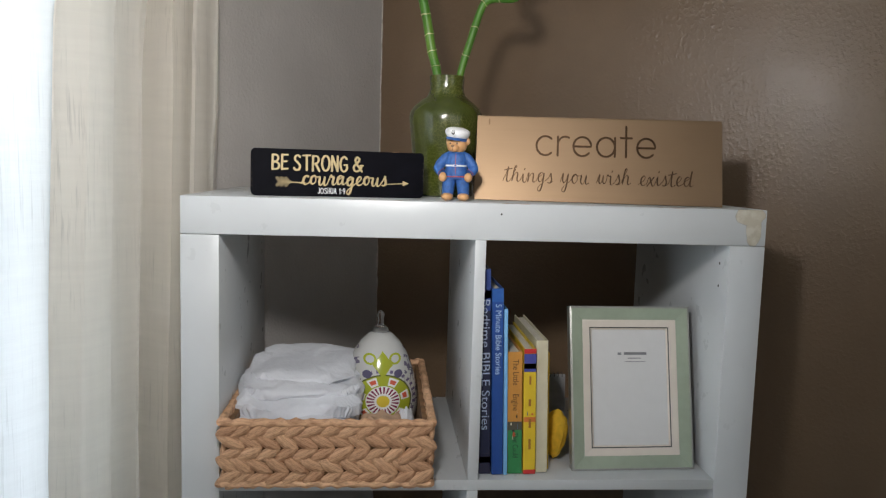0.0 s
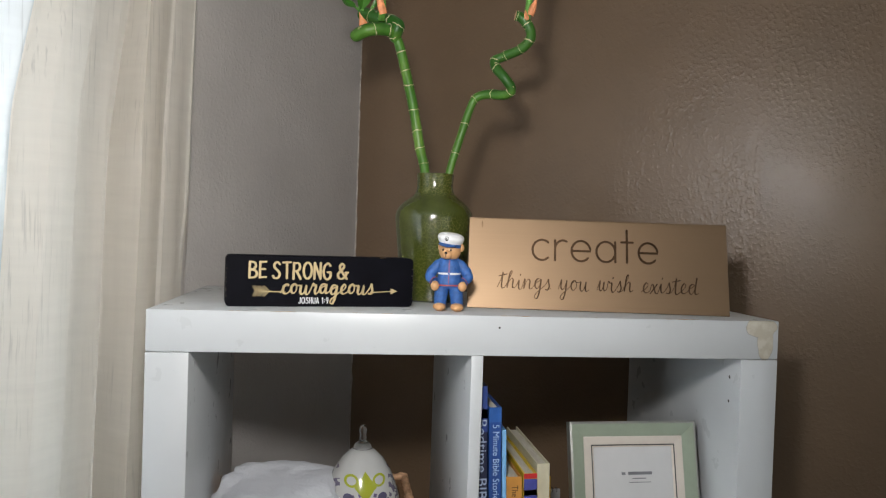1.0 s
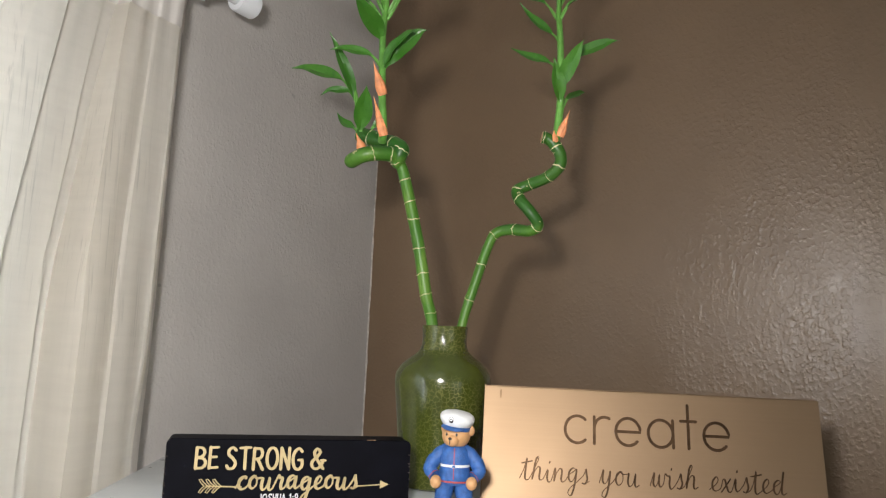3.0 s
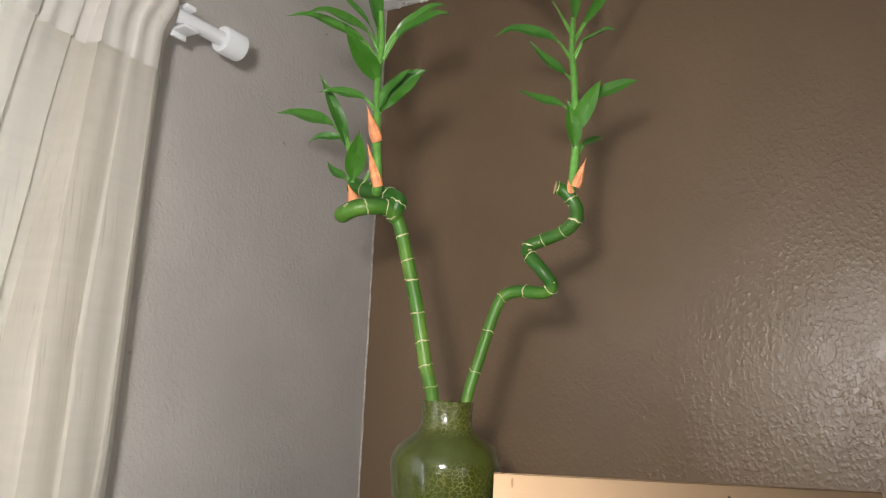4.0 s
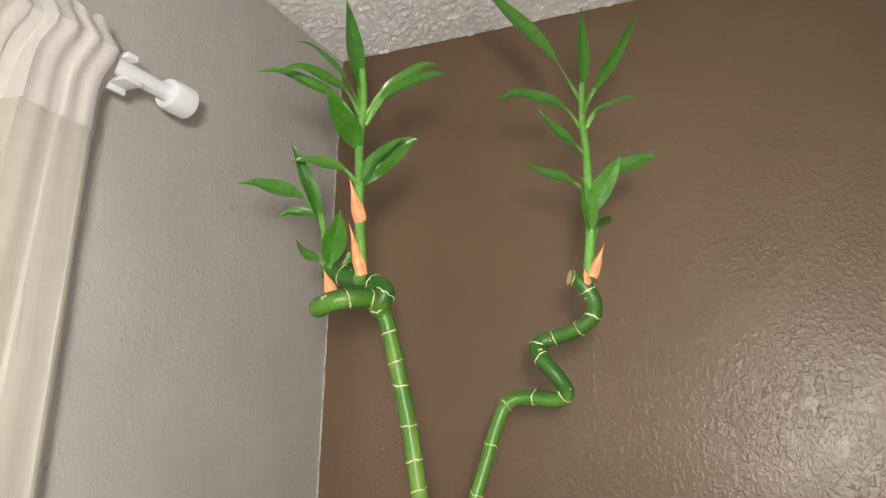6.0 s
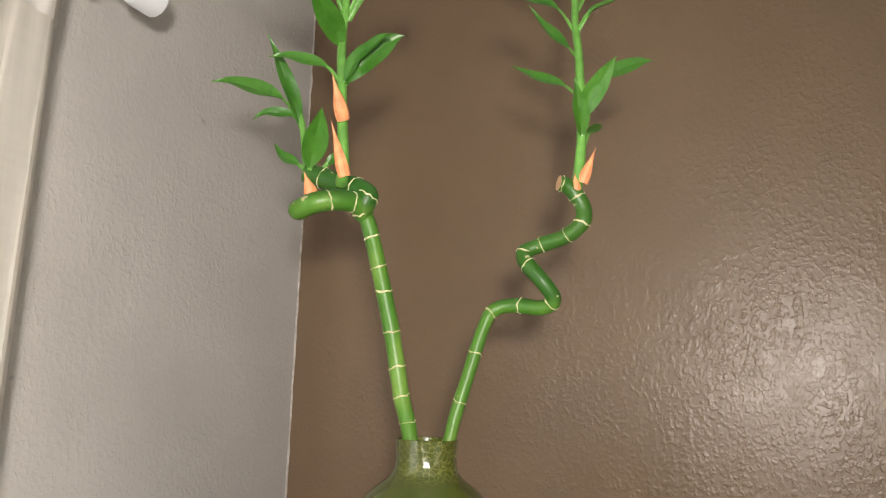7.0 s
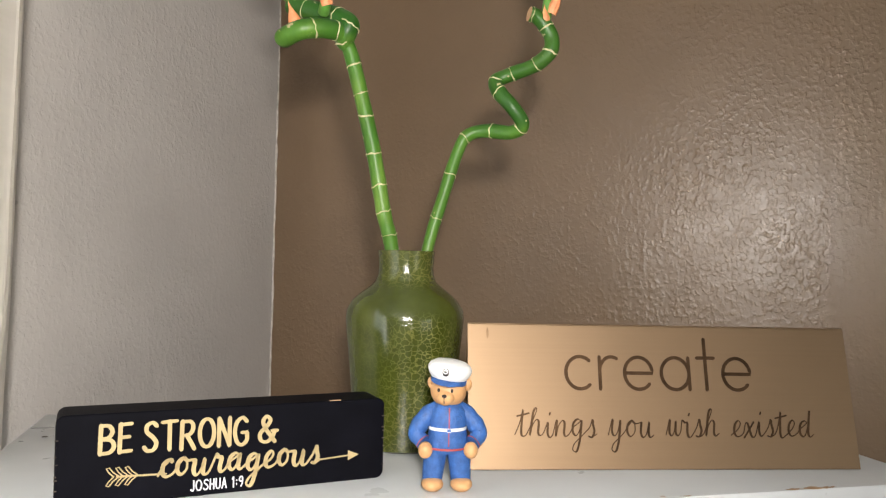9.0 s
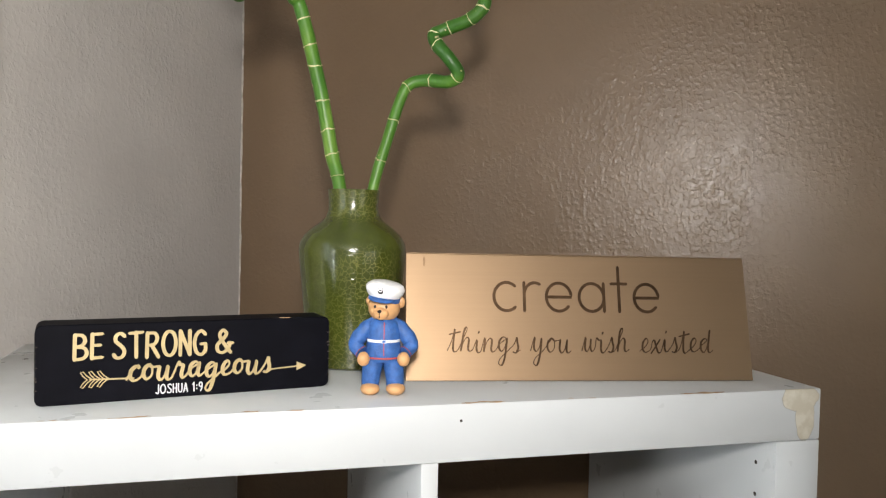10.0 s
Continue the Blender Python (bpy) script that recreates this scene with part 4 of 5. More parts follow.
def figurine():
    mats = [plain("blue_glaze", (0.034, 0.115, 0.36), 0.5, 0, 0.28, 160, 0.0006), plain("tan_glaze", (0.62, 0.34, 0.15), 0.45, 0, 0.12, 90), plain("white_glaze", (0.80, 0.80, 0.80), 0.4),
            plain("red_piping", (0.40, 0.06, 0.06), 0.5), plain("dark_dots", (0.02, 0.015, 0.012), 0.4)]
    bm = bmesh.new()

    def ball(x, y, z, rx, ry, rz, mi, tilt=0.0, seg=24):
        m = Matrix.Translation((x, y, z)) @ pose(0, 0, 0, 0, tilt, 0) @ Matrix.Diagonal((rx, ry, rz, 1))
        made = bmesh.ops.create_uvsphere(bm, u_segments=seg, v_segments=seg // 2, radius=1, matrix=m)
        for f in {f for v in made["verts"] for f in v.link_faces}:
            f.material_index = mi

    for s in (-1, 1):
        ball(s * 0.0125, -0.005, 0.0052, 0.0095, 0.0125, 0.0056, 1)
        tube(bm, spline([(s * 0.0125, 0, 0.006), (s * 0.0112, 0, 0.020), (s * 0.0085, 0, 0.036)], 5), lambda u: 0.0086 + 0.002 * u, 18, 0)
        arm = spline([(s * 0.0075, 0.001, 0.0635), (s * 0.0150, 0.001, 0.0600), (s * 0.0232, -0.001, 0.0520), (s * 0.0272, -0.003, 0.0445), (s * 0.0215, -0.008, 0.0382)], 6)
        tube(bm, arm, lambda u: 0.0062 + 0.0012 * math.sin(u * 3.1) + 0.0003 * math.sin(u * 26), 18, 0)
        tube(bm, [arm[-2].lerp(arm[-1], 0.5), arm[-2].lerp(arm[-1], 0.9)], 0.0067, 16, 3)
        ball(s * 0.0195, -0.0095, 0.0325, 0.0062, 0.0065, 0.0066, 1)
    body = [(0, 0.028), (0.0150, 0.0295), (0.0178, 0.033), (0.0176, 0.040), (0.0160, 0.049), (0.0170, 0.056), (0.0156, 0.0625), (0.0118, 0.0675), (0.0060, 0.070), (0, 0.071)]
    lathe(bm, body, 32, 0, Matrix.Diagonal((1, 0.82, 1, 1)))
    lathe(bm, [(0.0150, 0.0472), (0.0163, 0.0475), (0.0163, 0.0497), (0.0150, 0.0501)], 32, 2, Matrix.Diagonal((1.02, 0.85, 1, 1)))
    lathe(bm, [(0.0176, 0.0325), (0.0184, 0.0330), (0.0182, 0.0340), (0.0174, 0.0344)], 32, 3, Matrix.Diagonal((1, 0.83, 1, 1)))
    lathe(bm, [(0.0098, 0.0668), (0.0108, 0.0672), (0.0100, 0.0684), (0.008, 0.0688)], 24, 3, Matrix.Diagonal((1, 0.85, 1, 1)))
    box(bm, -0.0004, 0.0004, -0.0146, -0.0120, 0.036, 0.066, 0, 3)
    box(bm, -0.002, 0.002, -0.0152, -0.0140, 0.0472, 0.0502, 0.0004, 2)
    for k in range(3):
        box(bm, 0.0045 + 0.0026 * k, 0.0062 + 0.0026 * k, -0.0132 + 0.0006 * k, -0.0110, 0.056, 0.0592, 0.0002, 0)
    # head and cap, turned a little aside
    bm.verts.ensure_lookup_table()
    start = len(bm.verts)
    ball(0, 0, 0.0775, 0.0158, 0.0145, 0.0132, 1)
    ball(0, -0.0120, 0.0735, 0.0078, 0.0066, 0.0060, 1)
    ball(0, -0.0184, 0.0757, 0.0022, 0.0014, 0.0015, 4, 0, 12)
    box(bm, -0.0003, 0.0003, -0.0190, -0.0170, 0.0700, 0.0746, 0, 4)
    for s in (-1, 1):
        ball(s * 0.0148, 0.0050, 0.0825, 0.0050, 0.0034, 0.0054, 1)
        ball(s * 0.0058, -0.0140, 0.0795, 0.0012, 0.0010, 0.0016, 4, 0, 12)
    tip = pose(0, 0, 0.0850, -4, 7, 0)
    lathe(bm, [(0.0148, -0.002), (0.0156, 0.0), (0.0158, 0.0034)], 32, 0, tip)
    lathe(bm, [(0.0156, 0.0030), (0.0174, 0.0052), (0.0190, 0.0084), (0.0192, 0.0110), (0.0178, 0.0136), (0.0140, 0.0158), (0.0080, 0.0170), (0, 0.0174)], 32, 2, tip @ pose(0, -0.001, 0, 6, 0, 0))
    made = bmesh.ops.create_uvsphere(bm, u_segments=20, v_segments=10, radius=1, matrix=tip @ pose(0, -0.0130, 0.0003, 20, 0, 0) @ Matrix.Diagonal((0.0130, 0.0085, 0.0013, 1)))
    for f in {f for v in made["verts"] for f in v.link_faces}:
        f.material_index = 0
    badge = tip @ pose(0, -0.0202, 0.0082, 72, 0, 0)
    lathe(bm, [(0, 0.0012), (0.0027, 0.0010), (0.0033, -0.0006)], 16, 4, badge)
    lathe(bm, [(0.0012, 0.0014), (0.0020, 0.0014), (0.0021, 0.0008)], 12, 2, badge)
    bm.verts.ensure_lookup_table()
    bmesh.ops.rotate(bm, cent=(0, 0, 0), matrix=pose(0, 0, 0, 0, 0, -16).to_3x3(), verts=bm.verts[start:])
    ob = new("figurine", mesh_of("figurine", bm, mats, True))
    ob.matrix_world = pose(-0.0320, 0.050, TOP + 0.0005, 0, 0, -10) @ Matrix.Diagonal((0.90, 0.92, 0.985, 1))
    tagged(ob, "small glazed toy figurine in blue uniform and white peaked cap", "figurine")


figurine()

# ---- basket cell ----


def straw(name, scale, stretch, relief):
    m = Mat(name, 0.7)
    rnd = m.node("ShaderNodeObjectInfo").outputs["Random"]
    grain = m.noise(scale, 5, 0.65, stretch, 0.4)
    tone = m.mix(rnd, (0.46, 0.205, 0.095), (0.80, 0.46, 0.255))
    m.colour(m.mix(m.ramp(grain, (0.34, 0.0), (0.56, 1.0)), m.mix(0.62, tone, (0.17, 0.075, 0.032)), m.mix(0.5, tone, (0.70, 0.46, 0.28))))
    m.bump(grain, relief)
    return m.m


STRAW = straw("water_hyacinth_straw", 60, (1, 1, 3), 0.0012)
STRAND = straw("water_hyacinth_strand", 2.2, (0.35, 2.2, 2.8), 0.0016)
# dark core colour stands for the shade in the weave's gaps
SHADED_STRAW = plain("shaded_straw_core", (0.20, 0.11, 0.05), 0.8, 0, 0.3, 60)


def basket():
    w, d, h = 0.283, 0.33, 0.088
    ob = thing("woven_basket", pose(-0.3405, -0.024, FLOOR1 + 0.0005), "brown woven water hyacinth basket holding folded white cloths", "basket")
    t = 0.007
    bm = bmesh.new()
    box(bm, t, w - t, t, d - t, 0, 0.006)
    box(bm, t, w - t, t, 2 * t, 0.006, h - 0.004)
    box(bm, t, w - t, d - 2 * t, d - t, 0.006, h - 0.004)
    box(bm, t, 2 * t, 2 * t, d - 2 * t, 0.006, h - 0.004)
    box(bm, w - 2 * t, w - t, 2 * t, d - 2 * t, 0.006, h - 0.004)
    part("core", bm, SHADED_STRAW, ob, "straw core, coloured dark for the shade between strands")
    lobe = bmesh.new()
    bmesh.ops.create_uvsphere(lobe, u_segments=10, v_segments=8, radius=1)
    for v in lobe.verts:
        v.co.x *= 1 - 0.25 * v.co.x * 0.5
        v.co *= 1 + 0.10 * noise.noise(v.co * 3)
    shared = mesh_of("strand", lobe, STRAND, True)
    rng = random.Random(3)

    def strand(x, y, z, yaw, tilt, l, r):
        o = new("strand", shared)
        o.parent = ob
        o.matrix_local = pose(x, y, z, 0, 0, yaw) @ pose(0, 0, 0, 0, tilt, 0) @ pose(0, 0, 0, 0, 0, rng.uniform(-7, 7)) @ Matrix.Diagonal((l, 0.0062 * rng.uniform(0.85, 1.1), r, 1))

    rows = 5
    for i in range(rows):
        z = 0.012 + (h - 0.022) * i / (rows - 1)
        tilt = 30 if i % 2 else -30
        n = 11
        for k in range(n + 1):
            x = min(w - 0.013, max(0.013, 0.004 + (w - 0.008) * (k + (0.5 if (i // 2) % 2 else 0.0)) / (n + 0.5)))
            strand(x, 0.0045 + rng.uniform(-0.001, 0.001), z + rng.uniform(-0.0012, 0.0012), 0, tilt + rng.uniform(-8, 8), 0.0205 * rng.uniform(0.9, 1.15), 0.0090 * rng.uniform(0.85, 1.1))
        for side in (0.004, w - 0.004):
            for k in range(9):
                strand(side, 0.020 + (d - 0.04) * k / 8.0, z, 90, tilt, 0.020, 0.0082)
    # rims: twisted rope round the top and the foot
    for z, r in ((h, 0.0056), (0.004, 0.0048)):
        for (x0, y0), (x1, y1) in (((0.002, 0.003), (w - 0.002, 0.003)), ((w - 0.002, 0.003), (w - 0.002, d)), ((w - 0.002, d), (0.002, d)), ((0.002, d), (0.002, 0.003))):
            a, b = Vector((x0, y0, z)), Vector((x1, y1, z))
            line = [a.lerp(b, k / 40) + Vector((0, 0, 0.0012 * math.sin(k * 1.9))) for k in range(41)]
            part("rim", tube(bmesh.new(), line, lambda u: r * (1 + 0.16 * math.sin(u * 95)), 10), STRAW, ob, "twisted straw rim")


basket()

DIAPER = plain("white_soft_cloth", (0.70, 0.71, 0.75), 0.85, 0, 0.03, 40, 0.0012)


def folded_cloth(x, y, z, w, d, h, turn, seed, marks=False):
    ob = thing("folded_diaper", pose(x, y, z, turn, 0, 4 * math.sin(seed)), "white folded soft diaper stacked in the basket", "diaper", "stack of diapers")
    bm = bmesh.new()
    n, m = 168, 26
    rows = []
    for i in range(n + 1):
        a = -math.pi + 2 * math.pi * i / n
        row = []
        for j in range(m + 1):
            b = -math.pi / 2 + math.pi * j / m
            def p(v, e):
                return math.copysign(abs(v) ** e, v)
            q = Vector((w / 2 * p(math.cos(a), 0.35) * p(math.cos(b), 0.4), d / 2 * p(math.sin(a), 0.35) * p(math.cos(b), 0.4), h / 2 * p(math.sin(b), 0.75)))
            s = Vector((q.x * 28 + seed, q.y * 28, q.z * 90))
            q += Vector((0.006 * noise.noise(s), 0.006 * noise.noise(s + Vector((9, 0, 0))), 0.0085 * noise.noise(s * 0.8 + Vector((0, 9, 0)))))
            q += Vector((0.0025 * noise.noise(s * 3.1), 0.0025 * noise.noise(s * 3.1 + Vector((4, 0, 0))), 0.0022 * noise.noise(s * 2.6 + Vector((0, 4, 0)))))
            frill = (0.0011 * math.sin(a * 46 + seed + 3 * math.sin(a * 5)) + 0.0022 * noise.noise(Vector((a * 14, b * 2.2, seed)))) * max(0, math.cos(b)) ** 1.5
            q += Vector((math.cos(a), math.sin(a), 0)) * frill
            row.append(bm.verts.new(q + Vector((0, 0, h / 2))))
        rows.append(row)
    for r0, r1 in zip(rows, rows[1:]):
        for j in range(m):
            bm.faces.new((r0[j], r1[j], r1[j + 1], r0[j + 1]))
    bmesh.ops.remove_doubles(bm, verts=bm.verts, dist=1e-6)
    soft = part("cloth", bm, DIAPER, ob)
    if marks:
        for k, (c, px) in enumerate((((0.25, 0.60, 0.32), -0.058), ((0.85, 0.30, 0.42), -0.042))):
            bm = bmesh.new()
            ribbon(bm, [Vector((px + 0.010 * u, 0.008 + 0.012 * u + 0.002 * math.sin(u * 9))) for u in (0, 0.3, 0.6, 1)], 0.0032 - 0.0012 * k, 0.0008)
            bmesh.ops.transform(bm, matrix=pose(0, -d / 2 - 0.0022, 0.014), verts=bm.verts)
            part("printed_mark", bm, plain("printed_mark", c, 0.8), soft, "faded printed colour mark")


BZ = FLOOR1 + 0.007
# a pile that leans back: one puffed bundle in front, thinner ones behind and above it
for x, y, z, w, d, h, tilt, seed, marks in ((-0.252, 0.118, 0.000, 0.186, 0.205, 0.040, 0, 2.0, False), (-0.256, 0.105, 0.030, 0.190, 0.180, 0.046, 7, 5.7, True), (-0.249, 0.128, 0.066, 0.182, 0.170, 0.036, 9, 9.1, False),
                                            (-0.247, 0.145, 0.088, 0.168, 0.165, 0.028, 8, 12.8, False), (-0.243, 0.160, 0.104, 0.152, 0.150, 0.020, 6, 16.5, False)):
    folded_cloth(x, y, BZ + z, w, d, h, tilt, seed, marks)


def ornament():
    m = Mat("painted_porcelain", 0.16)
    x, y, z = m.axis(0), m.axis(1), m.axis(2)
    dz = m.math("SUBTRACT", z, 0.066)
    r = m.math("MULTIPLY", 0.85, m.math("SQRT", m.math("ADD", m.math("MULTIPLY", x, x), m.math("MULTIPLY", dz, dz))))
    ang = m.math("ARCTAN2", dz, x)
    def wave(n, ph=0.0):
        return m.math("SINE", m.math("ADD", m.math("MULTIPLY", ang, float(n)), ph))
    def ring(lo, hi, e=0.0006):
        return m.math("MULTIPLY", m.math("GREATER_THAN", r, lo), m.math("LESS_THAN", r, hi))
    # white ground greyed to put the cell's shade into the colour
    c = m.mix(m.noise(30, 3), (0.50, 0.50, 0.48), (0.56, 0.56, 0.54))
    swirl = m.ramp(m.math("ABSOLUTE", m.math("SUBTRACT", m.noise(34, 2, 0.5, (1, 1, 1), 1.5), 0.5)), (0.030, 1.0), (0.038, 0.0))
    c = m.mix(m.math("MULTIPLY", swirl, m.math("GREATER_THAN", m.math("ABSOLUTE", x), 0.030)), c, (0.16, 0.14, 0.20))
    green = (0.36, 0.40, 0.03)
    c = m.mix(ring(0.0, 0.033), c, green)
    c = m.mix(ring(0.0322, 0.0340), c, (0.12, 0.13, 0.03))
    c = m.mix(m.math("MULTIPLY", ring(0.036, 0.040), m.math("GREATER_THAN", wave(30), 0.2)), c, (0.14, 0.11, 0.20))
    petal = m.math("MULTIPLY", ring(0.021, 0.031), m.math("GREATER_THAN", wave(7), 0.15))
    c = m.mix(petal, c, (0.80, 0.78, 0.72))
    c = m.mix(m.math("MULTIPLY", ring(0.0235, 0.0285), m.math("GREATER_THAN", wave(7), 0.6)), c, (0.62, 0.12, 0.07))
    c = m.mix(ring(0.0, 0.0195), c, (0.80, 0.79, 0.76))
    c = m.mix(m.math("MULTIPLY", ring(0.010, 0.0185), m.math("GREATER_THAN", wave(22), 0.1)), c, (0.22, 0.03, 0.08))
    c = m.mix(ring(0.0, 0.0075), c, (0.72, 0.55, 0.06))
    # tulip shape above the flower
    tz = m.math("SUBTRACT", z, 0.120)
    tul = m.math("ADD", m.math("MULTIPLY", m.math("ABSOLUTE", x), 75.0), m.math("MULTIPLY", m.math("ABSOLUTE", tz), 55.0))
    c = m.mix(m.math("LESS_THAN", m.math("ADD", tul, m.math("MULTIPLY", m.noise(60, 1), 0.4)), 1.25), c, green)
    dot = m.math("ADD", m.math("POWER", m.math("SUBTRACT", m.math("ABSOLUTE", x), 0.021), 2.0), m.math("POWER", m.math("SUBTRACT", z, 0.106), 2.0))
    c = m.mix(m.math("LESS_THAN", dot, 0.000036), c, (0.10, 0.09, 0.16))
    curl = m.math("SQRT", m.math("ADD", m.math("POWER", m.math("SUBTRACT", m.math("ABSOLUTE", x), 0.017), 2.0), m.math("POWER", m.math("SUBTRACT", z, 0.128), 2.0)))
    c = m.mix(m.math("MULTIPLY", m.math("GREATER_THAN", curl, 0.0055), m.math("LESS_THAN", curl, 0.0085)), c, green)
    m.colour(c)
    ob = thing("painted_ornament", pose(-0.132, 0.185, BZ, 0, 0, 6) @ Matrix.Diagonal((1.15, 1.12, 0.99, 1)), "white porcelain pear-shaped ornament with painted flowers and glass knob", "ornament")
    prof = [(0, 0), (0.030, 0.0), (0.042, 0.008), (0.0515, 0.028), (0.054, 0.052), (0.0510, 0.082), (0.044, 0.110), (0.0355, 0.134), (0.026, 0.150), (0.016, 0.161), (0.007, 0.165), (0, 0.166)]
    part("body", lathe(bmesh.new(), prof, 56), m.m, ob)
    g = Mat("clear_glass", 0.03)
    g.colour((0.95, 0.96, 0.97))
    g.b.inputs["Transmission Weight"].default_value = 1.0
    part("knob", lathe(bmesh.new(), [(0, 0.163), (0.012, 0.164), (0.010, 0.170), (0.0045, 0.175), (0.004, 0.185), (0.0055, 0.190), (0.003, 0.197), (0, 0.198)], 24), g.m, ob, "clear glass knob")


ornament()
TAN_CLOTH = plain("tan_cloth", (0.50, 0.33, 0.22), 0.9, 0, 0.15, 50, 0.001)


def rumpled(name, x, y, z, w, d, h, material, label, category):
    bm = bmesh.new()
    bmesh.ops.create_uvsphere(bm, u_segments=40, v_segments=20, radius=1)
    for v in bm.verts:
        v.co = Vector((v.co.x * w, v.co.y * d, v.co.z * h)) + Vector((0, 0, 0.35 * h * noise.noise(v.co * 3.0)))
    ob = new(name, mesh_of(name, bm, material, True))
    ob.matrix_world = pose(x, y, z)
    tagged(ob, label, category)


rumpled("rolled_cloth", -0.130, 0.085, BZ + 0.030, 0.045, 0.040, 0.029, TAN_CLOTH, "tan rolled cloth lying in the basket", "cloth")
rumpled("rolled_sock", -0.092, 0.100, BZ + 0.040, 0.014, 0.022, 0.022, DIAPER, "small white rolled sock in the basket", "sock")

# ---- book cell ----
PAGES = Mat("book_pages", 0.85)
PAGES.colour(PAGES.ramp(PAGES.noise(300, 2, 0.5, (6, 0.2, 0.2)), (0.3, (0.55, 0.50, 0.40)), (0.7, (0.72, 0.68, 0.58))))
PAGES = PAGES.m


def book(x, thick, h, y, deep, c, label, bands=(), words=(), rough=0.4, lean=-1.8, bars=0, spots=0):
    """A standing hardback: cover boards with spine, page block, printed bands and words on the spine."""
    ob = thing("book", pose(x, y, FLOOR1 + 0.0004 + thick * 0.032, 0, lean, 0), label, "book", "books on the shelf")
    cover = plain("book_cover", c, rough, 0, 0.08, 40)
    bt = min(0.0022, thick * 0.2)
    bm = bmesh.new()
    box(bm, 0, thick, 0, bt, 0, h, 0.0008)
    box(bm, 0, bt, bt, deep, 0, h, 0.0004)
    box(bm, thick - bt, thick, bt, deep, 0, h, 0.0004)
    board = part("cover", bm, cover, ob, smooth=False)
    part("page_block", block(bt, thick - bt, bt, deep - 0.004, 0.003, h - 0.004), PAGES, ob, "cream page block", False)
    for z0, z1, bc in bands:
        part("spine_band", block(0.0002, thick - 0.0002, -0.0003, 0.0002, h * z0, h * z1), plain("spine_print", bc, rough), board, smooth=False)
    down = pose(0, 0, 0, 90, 0, 0) @ pose(0, 0, 0.0006, 0, 0, -90)
    for text, top, size, squeeze, wc in words:
        part("spine_title", typed(text, pose(thick / 2 - size * 0.36, 0, h * top) @ down, size, 0.0001, squeeze), plain("spine_ink", wc, 0.5), board, smooth=False)
    rng = random.Random(int(x * 1e4))
    for k in range(spots):
        m = pose(thick * rng.uniform(0.25, 0.75), -0.0004 - 0.00006 * k, h * rng.uniform(0.30, 0.52), 90, 0, rng.uniform(0, 90)) @ Matrix.Diagonal((1, rng.uniform(0.5, 1.4), 1, 1))
        dab = lathe(bmesh.new(), [(0, 0.0002), (thick * rng.uniform(0.08, 0.16), 0.0)], 9, 0, m)
        part("spine_picture", dab, plain("spine_print", rng.choice(((0.03, 0.03, 0.03), (0.60, 0.12, 0.05), (0.05, 0.22, 0.5), (0.75, 0.70, 0.60))), 0.5), board, smooth=False)
    for k in range(bars):
        z = h * (0.20 + 0.52 * k / max(1, bars - 1))
        part("spine_mark", block(thick * 0.40 + rng.uniform(0, 0.001), thick * 0.60, -0.0006, 0.0, z, z + h * rng.uniform(0.05, 0.09)), plain("spine_ink", (0.36, 0.16, 0.03), 0.5), board, smooth=False)


book(0.0108, 0.0165, 0.292, 0.022, 0.215, (0.018, 0.022, 0.055), "tall dark navy hardback book with white title on spine", [(0.0, 0.10, (0.020, 0.020, 0.05)), (0.055, 0.085, (0.55, 0.30, 0.12)), (0.80, 1.0, (0.03, 0.06, 0.24)), (0.86, 0.90, (0.16, 0.09, 0.30))],
     [("Bedtime BIBLE Stories", 0.86, 0.0120, 1.24, (0.42, 0.50, 0.66))])
book(0.0285, 0.0160, 0.266, 0.018, 0.21, (0.020, 0.075, 0.30), "blue hardback storybook with pale title on spine", [(0.93, 1.0, (0.03, 0.12, 0.42))], [("5 Minute Bible Stories", 0.92, 0.0085, 0.95, (0.45, 0.60, 0.85))])
book(0.0455, 0.0052, 0.238, 0.018, 0.20, (0.22, 0.48, 0.78), "thin light blue hardback book")
book(0.0517, 0.0205, 0.176, 0.022, 0.19, (0.62, 0.29, 0.06), "orange and green worn storybook with black script title", [(0.0, 0.36, (0.045, 0.25, 0.085)), (0.36, 0.43, (0.10, 0.09, 0.07))],
     [("The Little", 0.94, 0.0085, 0.80, (0.10, 0.05, 0.02)), ("Engine", 0.66, 0.0085, 0.80, (0.10, 0.05, 0.02)), ("That Could", 0.34, 0.0080, 0.72, (0.02, 0.06, 0.03))], spots=9)
book(0.0740, 0.0175, 0.181, 0.020, 0.19, (0.74, 0.52, 0.03), "yellow storybook with red bands and a blue picture on spine", [(0.0, 0.035, (0.55, 0.03, 0.03)), (0.965, 1.0, (0.55, 0.03, 0.03)), (0.82, 0.962, (0.07, 0.08, 0.33)), (0.845, 0.885, (0.70, 0.55, 0.05)), (0.42, 0.46, (0.68, 0.20, 0.05))], bars=4, spots=5)
book(0.0930, 0.0165, 0.192, 0.026, 0.19, (0.66, 0.61, 0.44), "cream hardback book with plain spine")
book(0.1105, 0.0040, 0.172, 0.040, 0.17, (0.72, 0.46, 0.03), "thin yellow paperback book")

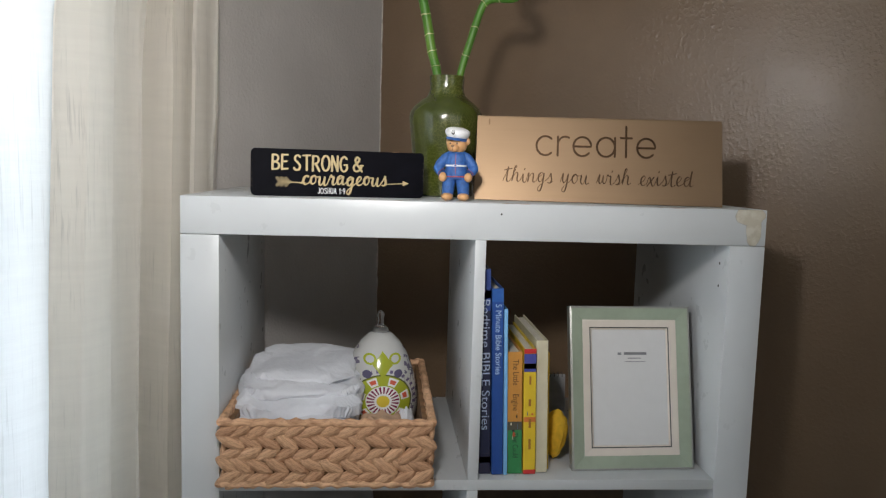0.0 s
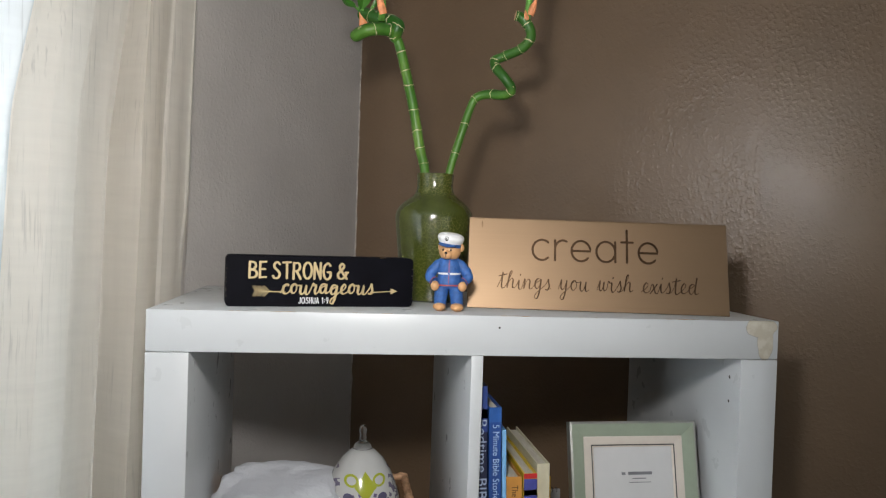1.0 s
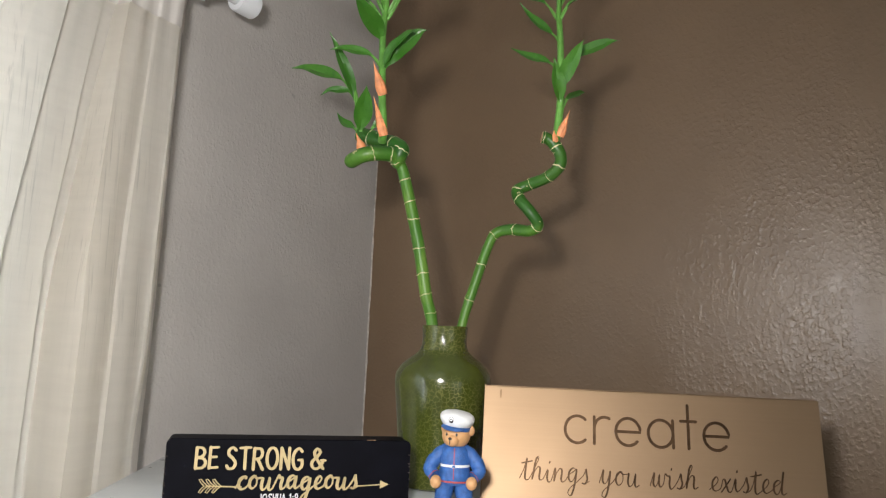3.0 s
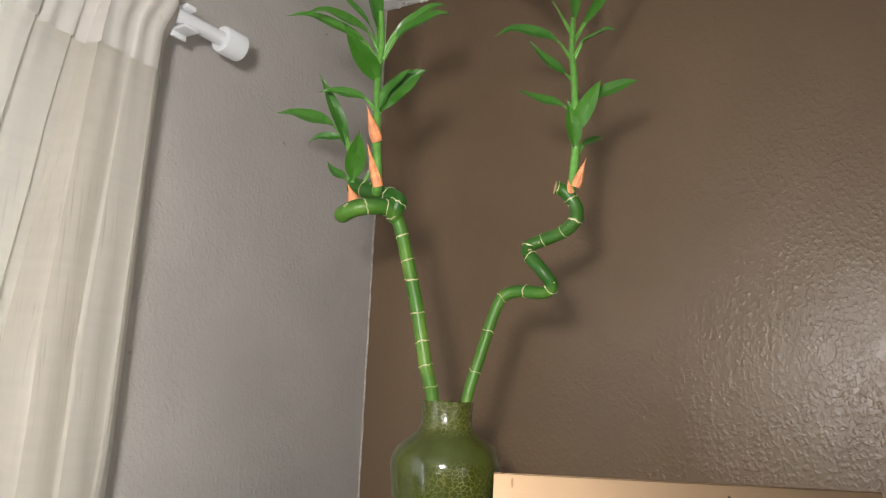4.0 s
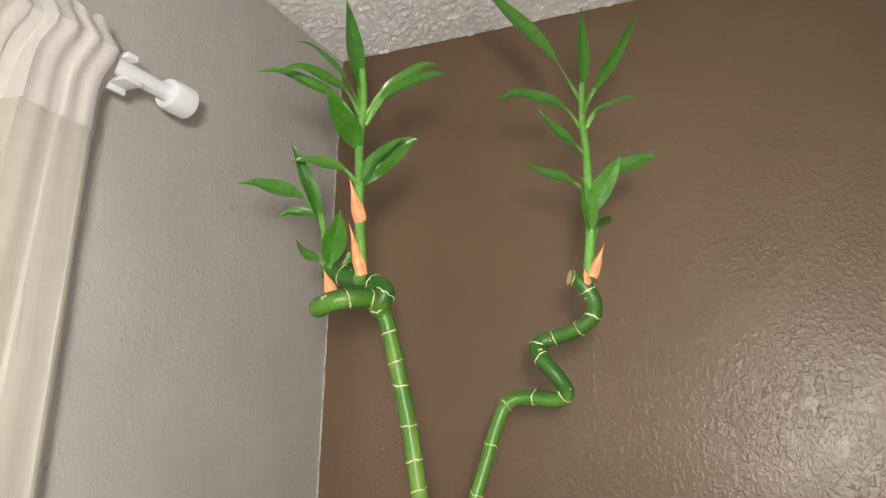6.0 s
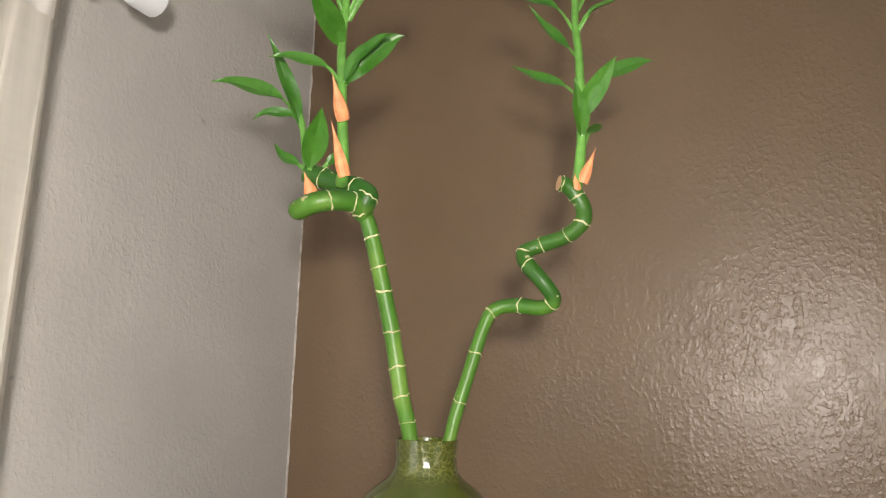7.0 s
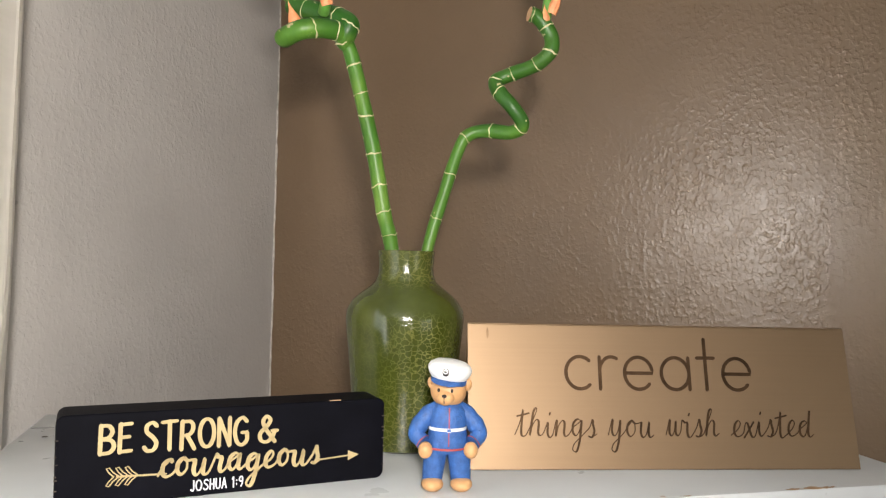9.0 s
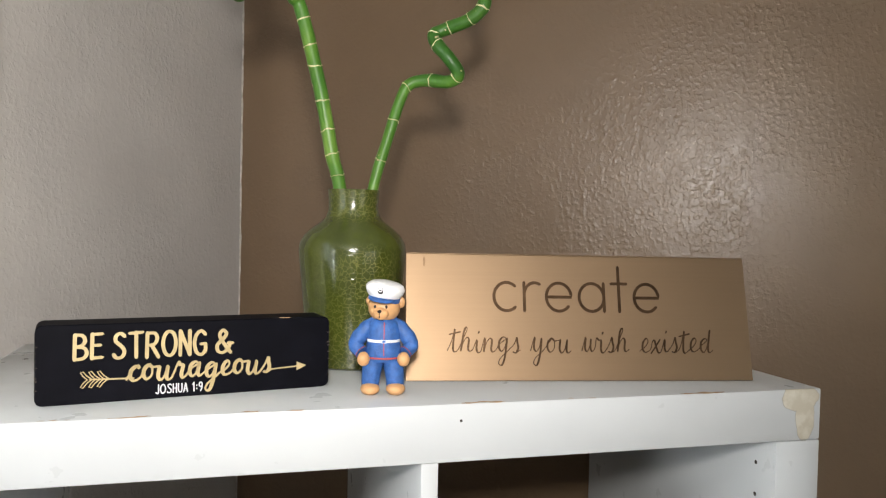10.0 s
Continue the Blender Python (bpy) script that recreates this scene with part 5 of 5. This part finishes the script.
YELLOW = plain("yellow_plush", (0.78, 0.47, 0.03), 0.9, 0, 0.15, 120, 0.0008)
bm = bmesh.new()
bmesh.ops.create_uvsphere(bm, u_segments=28, v_segments=20, radius=1)
for v in bm.verts:
    v.co = Vector((0.0135 * v.co.x * (1 + 0.25 * v.co.z), 0.022 * v.co.y, 0.036 * v.co.z)) * (1 + 0.16 * noise.noise(v.co * 2.4))
ob = new("plush_toy", mesh_of("plush_toy", bm, YELLOW, True))
ob.matrix_world = pose(0.1335, 0.085, FLOOR1 + 0.0375, 0, 8, 20)
tagged(ob, "small yellow soft plush toy beside the books", "toy")


def notebook():
    ob = thing("notebook", pose(0.128, 0.245, FLOOR1 + 0.0005, -6, 0, 4), "small grey spiral notebook standing behind the books", "notebook")
    part("cover", block(0, 0.060, 0, 0.004, 0, 0.082, 0.0006), plain("grey_card", (0.42, 0.42, 0.42), 0.7), ob, smooth=False)
    for k in range(8):
        ring = [Vector((0.005 + 0.007 * k, 0.002 + 0.004 * math.cos(a), 0.081 + 0.004 * math.sin(a))) for a in [2 * math.pi * i / 14 for i in range(15)]]
        part("wire_ring", tube(bmesh.new(), ring, 0.0006, 6), plain("dark_wire", (0.05, 0.05, 0.05), 0.4, 0.8), ob)


notebook()


def picture_frame():
    w, h = 0.184, 0.238
    ob = thing("picture_frame", pose(0.1480, 0.031, FLOOR1 + 0.0008, 0, 0, 2.5), "sage green and cream picture frame with a blank white insert", "picture frame")
    lean = pose(0, 0, 0, -13, 0, 0)
    sage = plain("sage_green_lacquer", (0.36, 0.42, 0.32), 0.3, 0.1, 0.06, 50)
    cream = plain("cream_inner_border", (0.72, 0.65, 0.57), 0.4, 0.0, 0.03)
    silver = plain("silver_bead", (0.42, 0.42, 0.39), 0.35, 0.6)
    dark = plain("dark_frame_side", (0.05, 0.05, 0.045), 0.5)

    def mitred(a, b, y0a, y0b, y1):
        """A mitred border from inset a to inset b; the front slopes from y0a to y0b."""
        bm = bmesh.new()
        vs = []
        for ins, yy in ((a, y1), (a, y0a), (b, y0b), (b, y1)):
            vs.append([bm.verts.new(lean @ Vector((x, yy, z))) for x, z in ((ins, ins), (w - ins, ins), (w - ins, h - ins), (ins, h - ins))])
        for r in range(4):
            p, q = vs[r], vs[(r + 1) % 4]
            for k in range(4):
                bm.faces.new((p[k], p[(k + 1) % 4], q[(k + 1) % 4], q[k]))
        return bm

    part("outer_border", mitred(0.0, 0.003, 0.0, -0.001, 0.014), silver, ob, "thin silver outer edge", False)
    part("green_border", mitred(0.003, 0.020, -0.001, 0.004, 0.012), sage, ob, "sage green lacquered border", False)
    part("bead", mitred(0.020, 0.0215, 0.0030, 0.0030, 0.012), cream, ob, "thin cream bead", False)
    part("cream_border", mitred(0.0215, 0.031, 0.003, 0.0045, 0.012), cream, ob, "cream inner border", False)
    part("inner_bead", mitred(0.031, 0.0325, 0.0042, 0.0050, 0.012), dark, ob, "dark inner line", False)
    part("slip", mitred(0.0325, 0.0345, 0.0048, 0.0060, 0.012), cream, ob, "cream slip", False)
    bm = block(0.034, w - 0.034, 0.0075, 0.009, 0.034, h - 0.034)
    bmesh.ops.transform(bm, matrix=lean, verts=bm.verts)
    part("insert", bm, plain("white_paper", (0.66, 0.65, 0.64), 0.25, 0, 0.015), ob, "blank white paper insert", False)
    bm = block(0.002, w - 0.002, 0.0145, 0.018, 0.002, h - 0.002)
    bmesh.ops.transform(bm, matrix=lean, verts=bm.verts)
    part("backing", bm, dark, ob, "dark backing board", False)
    bm = block(w / 2 - 0.02, w / 2 + 0.02, 0.0, 0.002, -0.150, 0)
    bmesh.ops.transform(bm, matrix=pose(0, 0.058, 0.154, 24, 0, 0), verts=bm.verts)
    part("easel_strut", bm, dark, ob, smooth=False)
    ink = plain("grey_print", (0.20, 0.20, 0.21), 0.6)
    for x0, x1, z0, z1 in ((0.0745, 0.080, 0.1660, 0.1695), (0.084, 0.119, 0.1660, 0.1700), (0.090, 0.110, 0.1605, 0.1618), (0.085, 0.117, 0.1555, 0.1564)):
        bm = block(x0, x1, 0.0071, 0.0076, z0, z1)
        bmesh.ops.transform(bm, matrix=lean, verts=bm.verts)
        part("print_bar", bm, ink, ob, smooth=False)


picture_frame()

# ---- thin ragged paint line in the room's corner ----
bm = bmesh.new()
rows = []
for k in range(240):
    z = 0.1 + (CEILING - 0.1) * k / 239
    wdt = 0.0020 + 0.0026 * noise.noise(Vector((z * 40, 0, 0))) + 0.002 * max(0, noise.noise(Vector((z * 13, 5, 0))) - 0.25)
    rows.append([bm.verts.new((0.0012, -0.0012, z)), bm.verts.new((0.0012 + wdt, -0.0012, z)), bm.verts.new((0.0003, -0.003, z))])
for a, b in zip(rows, rows[1:]):
    bm.faces.new((a[0], a[1], b[1], b[0]))
    bm.faces.new((a[2], a[0], b[0], b[2]))
setting("trim", bm, plain("chipped_corner_paint", (0.50, 0.46, 0.42), 0.6, 0, 0.3, 80), "ragged pale paint line along the wall corner", "trim")
